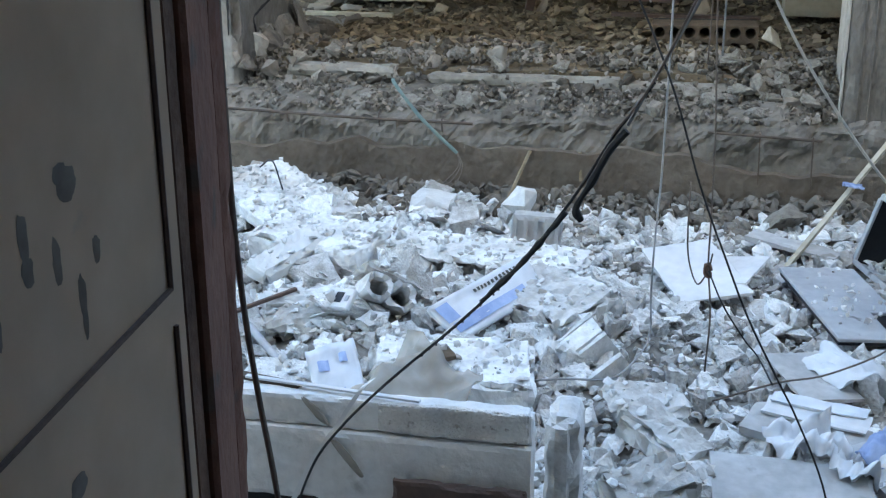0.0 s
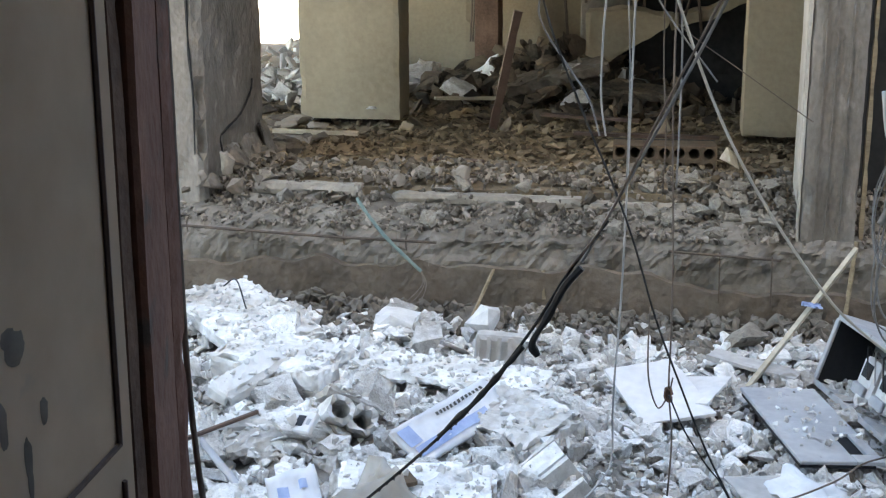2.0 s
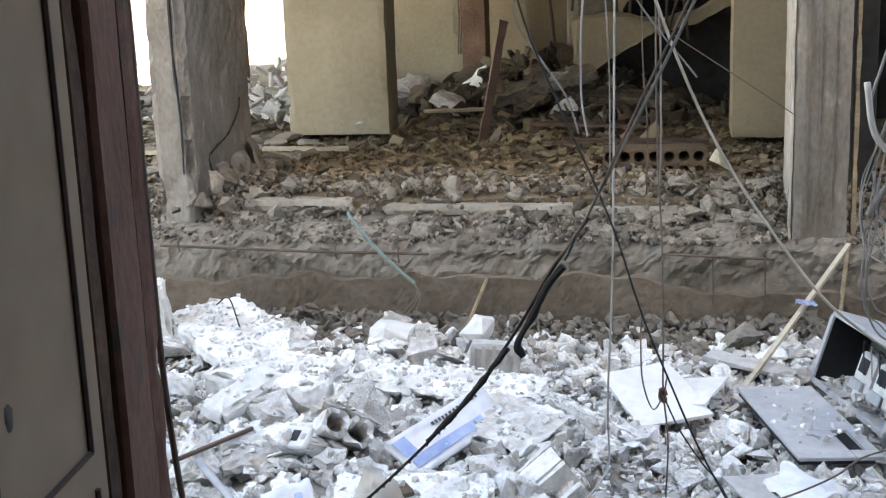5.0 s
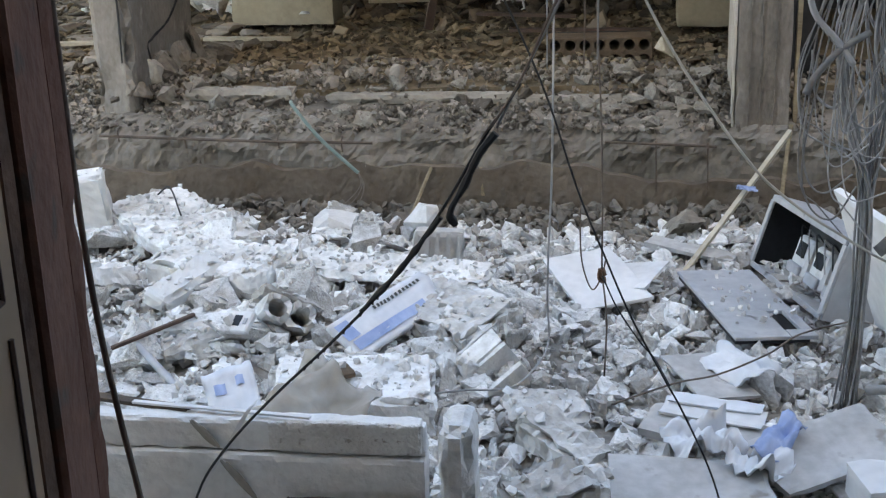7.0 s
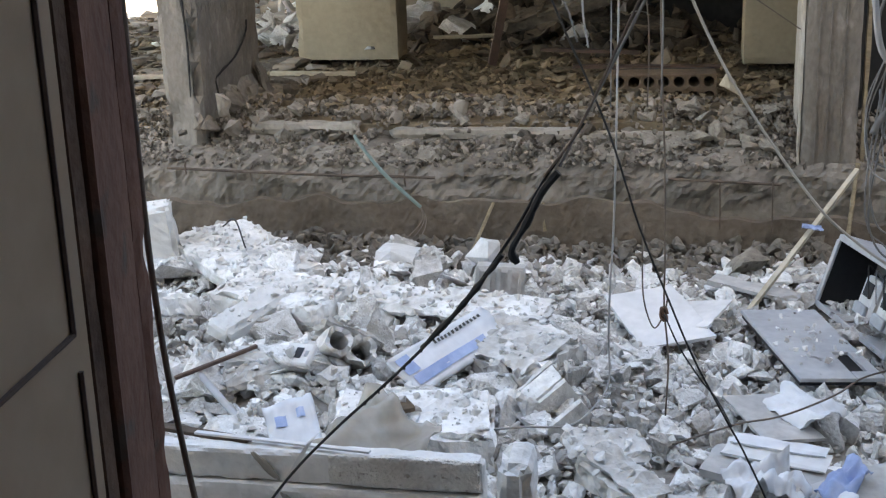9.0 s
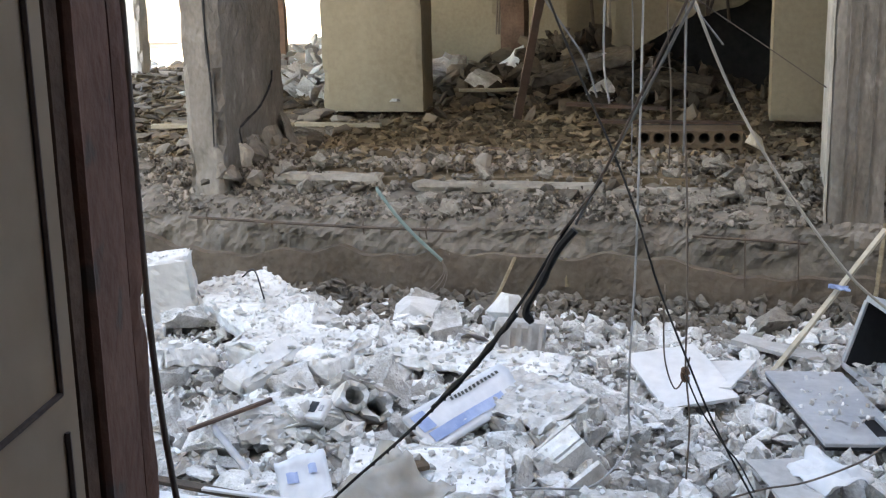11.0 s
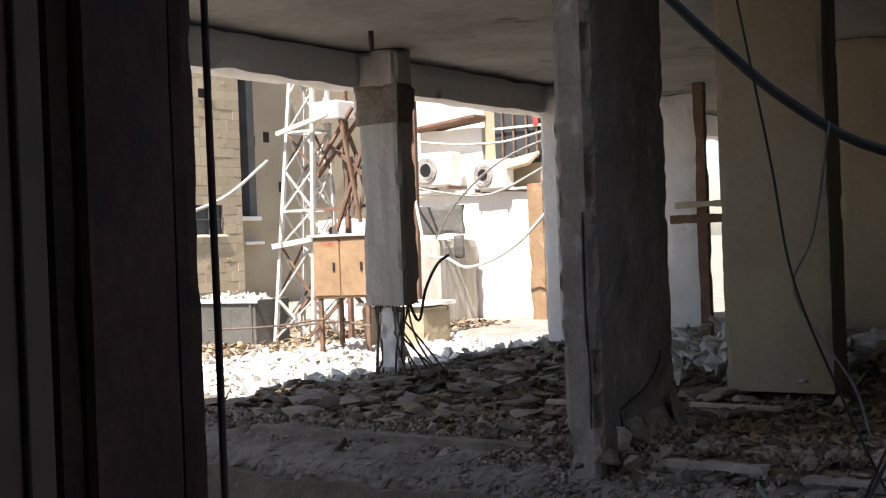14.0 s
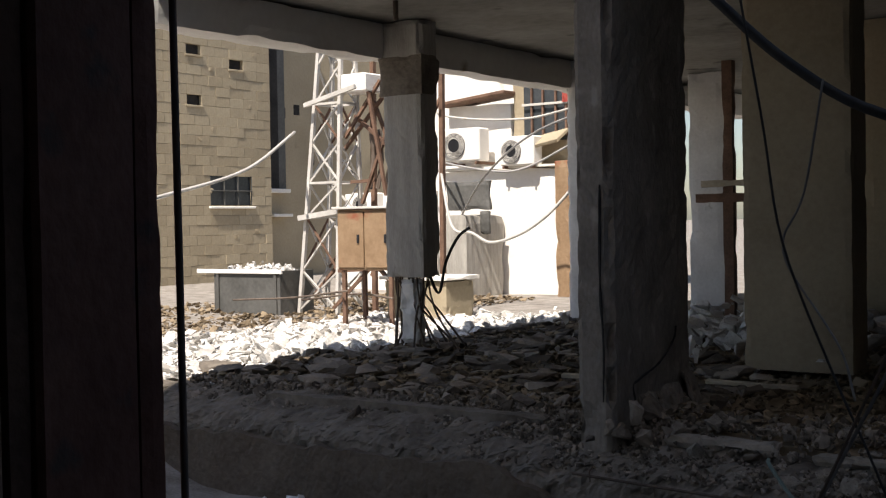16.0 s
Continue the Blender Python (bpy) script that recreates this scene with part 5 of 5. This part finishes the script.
cable("dangling_bar", [(-5.05, 7.6, CEIL + 0.01), (-5.05, 7.6, CEIL - 0.14)], 0.02, "rebar", "short steel stub hanging from the ceiling", "bar", "dangling bars", 1, 6)

# opening beside the column; its gloom is put into near-black wall and floor colours
structure("sill", worn_box(0.86, 6.8, 5.76, 6.2, -0.3, 0.20, 0.1, 0.02, 4, 9), "plaster", "tan sill under a dark opening", "sill")
structure("wall_dark_back", box(0.9, 6.8, 9.0, 9.15, 0.0, CEIL, 0), "dark", "wall inside the opening, shade painted in near-black", "wall")
structure("floor_dark", box(1.0, 6.8, 6.2, 9.0, 0.05, 0.15, 0), "dark", "floor inside the opening, shade painted in near-black", "floor")

# frame of planks at the far opening
pf = thing("plank_trestle", "dark timber trestle with two crossing planks at the opening", "trestle")
part("post", worn_box(-4.58, -4.46, 12.50, 12.60, 0.5, CEIL, 0.1, 0.01, 5, 2), "rust", pf)
part("plank", worn_box(-4.85, -4.05, 12.42, 12.50, 1.88, 1.98, 0.08, 0.01, 5, 4), "rust", pf)
part("plank", worn_box(-4.80, -4.05, 12.44, 12.50, 2.04, 2.12, 0.08, 0.01, 5, 5), "pale_wood", pf)
structure("wall_far_pale", worn_box(-5.32, -4.86, 13.3, 13.45, 0.4, CEIL, 0.12, 0.02, 4, 6), "white", "pale wall end beside the opening", "wall")


# ---- the street: block-built house, lattice tower, cabinet, bin, white house ----
STREET = 0.5


def window(x, y0, y1, z0, z1, parent, bars=3):
    """A barred window in a wall that faces +x."""
    w = part("window", box(x - 0.10, x - 0.06, y0, y1, z0, z1, 0), "glass", parent, "dark window opening with bars")
    for k in range(bars + 1):
        y = y0 + (y1 - y0) * k / bars
        part("window_bar", box(x - 0.03, x + 0.0, y - 0.012, y + 0.012, z0, z1, 0.003), "bin", w)
    part("window_bar", box(x - 0.032, x + 0.018, y0, y1, (z0 + z1) / 2 - 0.012, (z0 + z1) / 2 + 0.012, 0.003), "bin", w)
    part("window_sill", box(x - 0.05, x + 0.06, y0 - 0.06, y1 + 0.06, z0 - 0.07, z0 - 0.022, 0.01), "facade_white", w)
    return w


house = thing("block_house", "sand-coloured house of bare concrete blocks with small openings", "house")
HX = -19.0
OPEN = [(18.96, 20.22, 2.185, 2.83), (18.33, 18.75, 5.41, 5.625), (19.59, 20.01, 5.195, 5.41), (18.33, 18.75, 4.335, 4.55)]
part("wall", box(HX - 0.5, HX - 0.11, 8.0, 20.85, 0.2, 9.0, 0), "facade_back", house)
part("parapet", box(HX - 0.55, HX + 0.08, 8.0, 20.9, 9.0, 9.5, 0.02), "facade", house)
BW, BH = 0.42, 0.215
block_mesh = bpy.data.meshes.new("block")
bm = box(-0.11, 0.0, 0, BW - 0.004, 0, BH - 0.004, 0.003)
bm.to_mesh(block_mesh)
bm.free()
block_mesh.materials.append(M["facade"])
half_mesh = bpy.data.meshes.new("block_half")
bm = box(-0.11, 0.0, 0, BW / 2 - 0.004, 0, BH - 0.004, 0.003)
bm.to_mesh(half_mesh)
bm.free()
half_mesh.materials.append(M["facade"])
rnd = random.Random(8)
for j in range(27):
    z = 0.25 + BH * j
    y = 16.65 + (BW / 2 if j % 2 else 0)
    while y < 20.84:
        whole = y + BW <= 20.86 and not any(y + BW > a + 0.02 and y < b - 0.02 and z + BH > c + 0.02 and z < d - 0.02 for a, b, c, d in OPEN)
        w = BW if whole else BW / 2
        if not any(y + w > a + 0.02 and y < b - 0.02 and z + BH > c + 0.02 and z < d - 0.02 for a, b, c, d in OPEN):
            ob = new("block", block_mesh if whole else half_mesh)
            ob.parent = house
            ob.location = (HX + rnd.uniform(-0.006, 0.006), y, z)
        y += w
window(HX, *OPEN[0], house)
for o in OPEN[1:]:
    # near-black backing paints the shade inside each small opening
    part("vent_opening", box(HX - 0.105, HX - 0.09, *o, 0), "dark", house, "small dark opening")
    part("vent_rim", box(HX - 0.02, HX + 0.03, o[0] - 0.04, o[1] + 0.04, o[2] - 0.05, o[2] - 0.005, 0.005), "facade", house)
for k in range(16):
    y, z = rnd.uniform(16.9, 20.6), rnd.uniform(1.0, 5.6)
    hole = rock(500 + k, 0.9, 10)
    for v in hole.verts:
        v.co = (HX + 0.004 + v.co.x * 0.02, y + v.co.y * 0.16, z + v.co.z * 0.14)
    part("impact_scar", hole, "facade_back", house, "shell scar")

side = thing("recessed_house", "tan plastered house set back behind the lattice tower", "house")
part("wall", worn_box(HX - 2.0, HX - 0.7, 20.9, 27.5, 0.2, 9.0, 0.5, 0.03, 1.5, 2), "facade", side)
# flat panels paint the slot's shade: near-black half, then a grey half-shade
part("stairwell_slot", box(HX - 0.69, HX - 0.60, 21.40, 21.74, 2.6, 8.0, 0), "dark", side, "near-black panel painting the shade of the stairwell slot")
part("slot_side", box(HX - 0.69, HX - 0.62, 21.745, 22.0, 2.6, 8.0, 0), "bin", side, "grey panel painting the half-shade of the stairwell slot")
part("slot_sill", box(HX - 0.75, HX - 0.5, 21.36, 22.04, 2.5, 2.595, 0.01), "facade_white", side)
part("ledge", box(HX - 0.75, HX - 0.45, 21.4, 22.05, 1.93, 2.0, 0.01), "facade_white", side)
# small near-black plates paint the shade of openings
for y, z in ((21.9, 4.3), (22.4, 4.4), (22.9, 3.2)):
    part("small_opening", box(HX - 0.71, HX - 0.69, y, y + 0.2, z, z + 0.25, 0), "dark", side)


def bar(a, b, r, mat, parent, name="brace"):
    return part(name, tube([a, b], r, 4, 1), mat, parent)


tower = thing("lattice_tower", "pale painted steel lattice tower carrying power lines", "tower")


def leg_at(k, z):
    """The tower's corner k at the height z; the tower leans and tapers."""
    x = (-11.02 + 0.096 * (z - 0.55), -10.33 + 0.013 * (z - 0.55))[k in (1, 2)]
    return Vector((x, (13.0 + 0.03 * z, 13.62 - 0.05 * z)[k > 1], z))


for k in range(4):
    bar(leg_at(k, STREET - 0.1), leg_at(k, 5.6), 0.036, "steel_white", tower, "leg")
levels = [0.55, 1.09, 1.83, 2.30, 2.85, 3.38, 3.9, 4.45, 5.0, 5.5]
for j, (z0, z1) in enumerate(zip(levels, levels[1:])):
    for k in range(4):
        n = (k + 1) % 4
        bar(leg_at(k, z0), leg_at(n, z1), 0.017, "steel_white", tower)
        if j % 3 != 2:
            bar(leg_at(n, z0), leg_at(k, z1), 0.017, "rust" if j % 3 == 1 else "steel_white", tower)
        if j in (1, 2, 4, 6):
            bar(leg_at(k, z1), leg_at(n, z1), 0.022, "steel_white", tower, "rail")
bar((-10.95, 12.96, 1.82), (-10.25, 12.96, 1.90), 0.05, "steel_white", tower, "cross_arm")
bar((-10.8, 12.95, 3.36), (-9.9, 12.95, 3.55), 0.04, "steel_white", tower, "cross_arm")

stand = thing("transformer_stand", "rusty pole stand with tangled bars and cross-arms", "stand")
for x, y in ((-10.15, 13.6), (-9.55, 13.5), (-9.2, 13.9)):
    bar((x, y, STREET - 0.1), (x + 0.05, y, 5.4), 0.045, "rust", stand, "pole")
for a, b in (((-10.4, 13.3, 2.75), (-9.3, 13.5, 4.0)), ((-10.35, 13.4, 3.55), (-9.1, 13.6, 3.62)), ((-10.3, 13.3, 2.3), (-9.2, 13.6, 2.35)), ((-10.2, 13.6, 1.0), (-9.5, 13.5, 2.3)), ((-9.5, 13.5, 2.4), (-9.2, 13.9, 3.4)), ((-10.1, 13.6, 3.4), (-9.6, 13.5, 2.4)), ((-10.0, 13.4, 4.2), (-9.2, 13.6, 2.9)), ((-10.9, 13.2, 0.75), (-10.2, 13.3, 1.5)), ((-10.3, 13.2, 2.9), (-9.75, 13.3, 3.65)), ((-10.1, 13.3, 2.0), (-9.4, 13.3, 3.5)), ((-9.9, 13.2, 3.6), (-9.6, 13.2, 2.1)), ((-10.2, 13.3, 3.2), (-9.3, 13.3, 2.5)), ((-10.3, 12.9, 0.6), (-9.3, 13.0, 1.5)), ((-9.9, 12.9, 1.5), (-9.0, 13.0, 0.6)), ((-10.2, 12.9, 1.1), (-9.1, 12.9, 1.15))):
    bar(a, b, 0.03, "rust", stand, "cross_arm")
for k in range(6):
    x = -10.0 + 0.14 * k
    part("insulator", tube([(x, 13.4, 3.0), (x + 0.03, 13.4, 2.6), (x - 0.03, 13.38, 2.2)], 0.03, 6, 3, uneven=0.8), "cable_brown", stand)
part("top_box", box(-10.30, -9.85, 13.1, 13.5, 3.50, 3.75, 0.02), "facade_white", stand, "white box")

cab = thing("power_cabinet", "faded orange-tan power cabinet on legs", "cabinet", pose(-8.62, 11.7, 0, 0, 0, 8))
part("body", box(-0.38, 0.38, -0.2, 0.35, 1.18, 1.90, 0.012), "cabinet", cab)
for x in (-0.36, 0.01):
    d = part("cabinet_door", box(x, x + 0.355, -0.222, -0.202, 1.21, 1.87, 0.006), "cabinet", cab)
    part("handle", box(x + 0.27, x + 0.30, -0.24, -0.223, 1.5, 1.6, 0.003), "black", d)
for x in (-0.34, 0.30):
    for y in (-0.18, 0.28):
        part("leg", box(x, x + 0.05, y, y + 0.05, 0.4, 1.18, 0.004), "rust", cab)
part("roof_plate", box(-0.42, 0.42, -0.26, 0.38, 1.90, 1.93, 0.006), "steel_white", cab)

base = thing("concrete_plinth", "pale concrete plinth beside the street", "plinth")
part("block", worn_box(-8.95, -8.0, 12.3, 12.9, 0.4, 1.02, 0.08, 0.03, 4, 3), "facade", base)
part("cap", worn_box(-9.0, -7.95, 12.25, 12.95, 1.02, 1.08, 0.08, 0.02, 4, 4), "facade_white", base)

bin_ob = thing("rubbish_skip", "grey steel rubbish skip heaped with rubble", "skip", pose(-11.69, 13.0, STREET - 0.02, 0, 0, 2))
part("front_plate", box(-0.62, 0.62, -0.36, -0.33, 0.0, 0.62, 0.006), "bin", bin_ob)
part("rear_plate", box(-0.62, 0.62, 0.33, 0.36, 0.0, 0.62, 0.006), "bin", bin_ob)
for x in (-0.62, 0.59):
    part("side_plate", box(x, x + 0.03, -0.33, 0.33, 0.0, 0.62, 0.004), "bin", bin_ob)
part("base_plate", box(-0.58, 0.58, -0.32, 0.32, 0.0, 0.04, 0.004), "bin", bin_ob)
part("rim", box(-0.92, 0.68, -0.40, -0.365, 0.58, 0.64, 0.006), "facade_white", bin_ob)
for x in (-0.56, 0.52):
    part("rib", box(x, x + 0.05, -0.385, -0.362, 0.0, 0.575, 0.004), "bin", bin_ob)
scatter("skip_load", [(-11.69 + r8.uniform(-0.5, 0.5), 13.0 + r8.uniform(-0.28, 0.28), STREET + 0.55 + abs(r8.normal(0, 0.05)), s) for s in r8.uniform(0.04, 0.11, 220)], "rubble", ROCKS, "rubble heaped in the skip", "rubble", 0.8, 23)
tagged(finish("cinder_block", worn_box(-6.32, -6.02, 6.75, 6.92, 0.52, 0.72, 0.04, 0.015, 8, 3), "concrete"), "grey cinder block lying at the floor's edge", "block")

white = thing("white_house", "sun-bleached white house with air conditioners and a wire-hung ledge", "house")
WY = 18.0
part("wall", worn_box(-12.25, -8.9, WY, WY + 0.3, 0.2, 2.62, 0.3, 0.03, 1.5, 2), "facade_white", white)
part("annex_wall", worn_box(-14.4, -12.26, WY, WY + 0.3, 0.2, 2.3, 0.3, 0.03, 1.5, 7), "facade_white", white)
part("ledge", worn_box(-12.25, -8.9, WY - 0.12, WY + 0.3, 2.62, 2.68, 0.2, 0.02, 2, 3), "facade_white", white)
part("upper_wall", worn_box(-10.85, -8.9, WY + 0.31, WY + 0.6, 2.6, 7.5, 0.3, 0.03, 1.5, 4), "facade", white)
part("low_upper_wall", worn_box(-12.2, -10.86, WY + 0.31, WY + 0.6, 2.6, 3.8, 0.3, 0.03, 1.5, 5), "facade_white", white)
# tall white wall added as a stand-in for the bright sky
part("rear_wall", worn_box(-14.5, -9.0, WY + 2.5, WY + 2.8, 0.2, 7.0, 0.4, 0.03, 1.5, 9), "facade_white", white)
part("roof_edge", box(-0.72, 0.72, -0.25, 0.4, -0.03, 0.03, 0.01, m=pose(-11.5, WY + 0.2, 3.87, 0, -5.5, 0)), "rust", white, "dark sloping roof edge")
part("corner_pier", worn_box(-9.55, -9.25, WY - 0.5, WY - 0.02, 0.2, 2.7, 0.12, 0.03, 3, 6), "cabinet", white, "flaking ochre pier")
part("stair_flank", worn_box(-11.3, -10.80, WY - 1.2, WY - 0.02, 0.2, 1.85, 0.15, 0.03, 3, 8), "pale_concrete", white, "grey stair flank")
w = part("window", box(-10.58, -9.6, WY + 0.275, WY + 0.305, 3.08, 4.1, 0), "glass", white, "dark broken window")
for x in (-10.42, -10.2, -9.95, -9.75):
    part("window_bar", box(x, x + 0.035, WY + 0.22, WY + 0.265, 3.15, 4.1, 0.004), "rust", w)
part("window_bar", box(-10.58, -9.6, WY + 0.20, WY + 0.219, 3.68, 3.72, 0.004), "steel_white", w)
part("curtain", sheet(0.10, 0.4, 0.01, 0.03, 8, 2.0), "red", w, "red curtain rag").matrix_world = pose(-9.72, WY + 0.19, 3.9, 90, 0, 0)
part("awning", box(-0.38, 0.38, -0.25, 0.25, -0.03, 0.03, 0.01, m=pose(-10.05, WY + 0.03, 3.08, 25, -10, 0)), "facade", white, "tan awning sheet")


def air_conditioner(x, y, z, size=1.0):
    ac = thing("air_conditioner", "dusty white outdoor air conditioner unit with a round fan grille", "air conditioner", pose(x, y, z) @ Matrix.Scale(size, 4), "air conditioners on the white house")
    part("casing", box(-0.28, 0.28, -0.12, 0.12, 0, 0.41, 0.02), "facade_white", ac)
    ring = bmesh.new()
    bmesh.ops.create_cone(ring, cap_ends=True, segments=24, radius1=0.155, radius2=0.155, depth=0.02, matrix=pose(-0.08, -0.131, 0.20, 90))
    part("fan_opening", ring, "black", ac, "dark fan opening")
    for k in range(5):
        part("grille_ring", tube([(-0.08 + math.cos(a) * (0.09 + 0.016 * k), -0.146, 0.20 + math.sin(a) * (0.09 + 0.016 * k)) for a in (math.pi * i / 8 for i in range(17))], 0.005, 4, 1), "steel_white", ac)
    for xx in (-0.24, 0.21):
        part("bracket", box(xx, xx + 0.03, -0.12, 0.3, -0.04, -0.002, 0.003), "rust", ac)


air_conditioner(-11.55, WY - 0.1, 2.77, 1.4)
air_conditioner(-10.42, WY - 0.1, 2.66, 1.2)
air_conditioner(-13.6, WY - 0.3, 1.88)
board = thing("hanging_board", "dark charred board hanging crooked over the street", "board")
part("panel", worn_box(-11.51, -10.60, 17.2, 17.3, 1.91, 2.42, 0.08, 0.03, 3, 2), "bin", board)
part("torn_end", worn_box(-10.82, -10.62, 17.2, 17.28, 1.52, 1.909, 0.05, 0.03, 4, 5), "bin", board)

def street_wire(pts, r, mat, label):
    cable("street_wire", pts, r, mat, label, "cable", "wires over the street", 6, 5)


street_wire([(-8.6, 8.0, 1.95), (-9.2, 9.0, 2.05), (-10.0, 11.0, 2.4), (-10.95, 12.9, 3.0)], 0.022, "steel_white", "pale power line sagging from the lattice tower")
street_wire([(-5.85, 13.0, 2.9), (-6.3, 13.0, 2.45), (-6.73, 13.0, 2.03), (-7.03, 13.0, 1.77), (-7.39, 13.0, 1.57), (-7.81, 13.0, 1.47), (-8.1, 13.0, 1.59), (-8.4, 13.0, 1.68), (-9.2, 13.9, 2.4)], 0.02, "steel_white", "thick grey cable looped across the street")
street_wire([(-5.9, 15.0, 3.7), (-7.6, 16.0, 3.2), (-8.48, 16.0, 2.79), (-9.26, 16.0, 2.5), (-9.98, 16.0, 2.53), (-12.5, 17.7, 2.9)], 0.018, "cable_grey", "power line along the white house")
street_wire([(-12.4, 18.0, 3.9), (-10.65, 16.0, 3.4), (-9.45, 16.0, 3.26), (-8.47, 16.0, 3.34), (-5.95, 15.6, 3.8)], 0.018, "steel_white", "pale line strung before the window")
street_wire([(-5.9, 13.4, 3.2), (-7.7, 14.0, 2.9), (-9.2, 15.0, 2.4), (-11.2, 17.2, 1.8)], 0.016, "cable_grey", "thin power line slanting over the street")
street_wire([(-5.45, 8.45, 1.4), (-5.36, 8.5, 1.15), (-5.28, 8.5, 1.4), (-5.16, 8.5, 1.6), (-5.04, 8.5, 1.68)], 0.013, "cable_black", "black cable curling from the broken column")
street_wire([(-10.6, 12.6, 0.72), (-9.3, 12.2, 0.85), (-7.8, 11.0, 0.9)], 0.014, "cable_brown", "dark wire trailing over the rubble")
street_wire([(-11.8, 12.5, 0.7), (-10.4, 12.2, 0.78), (-8.7, 11.3, 0.95)], 0.014, "cable_brown", "dark wire trailing over the rubble")
scatter("street_rubble", strewn(9000, -9.6, -6.2, 6.5, 13.5, (0.02, 0.14), lambda x, y: STREET, 2.4, 0.12), "street", SHARDS, "white rubble strewn over the street, sun glare painted into its colour", "rubble", 0.4, 24)
scatter("street_dirt", strewn(5000, -14.0, -9.4, 9.0, 17.0, (0.02, 0.13), lambda x, y: STREET, 2.6, 0.12), "brown", SHARDS, "brown dirt and shards strewn over the far street", "rubble", 0.4, 26)
scatter("mound", [(-6.3 + r8.normal(0, 0.5), 10.2 + r8.normal(0, 1.2), STREET + 0.04 + abs(r8.normal(0, 0.05)), s) for s in r8.uniform(0.04, 0.18, 420)], "street", ROCKS, "mound of white rubble below the broken column", "rubble", 0.8, 25)
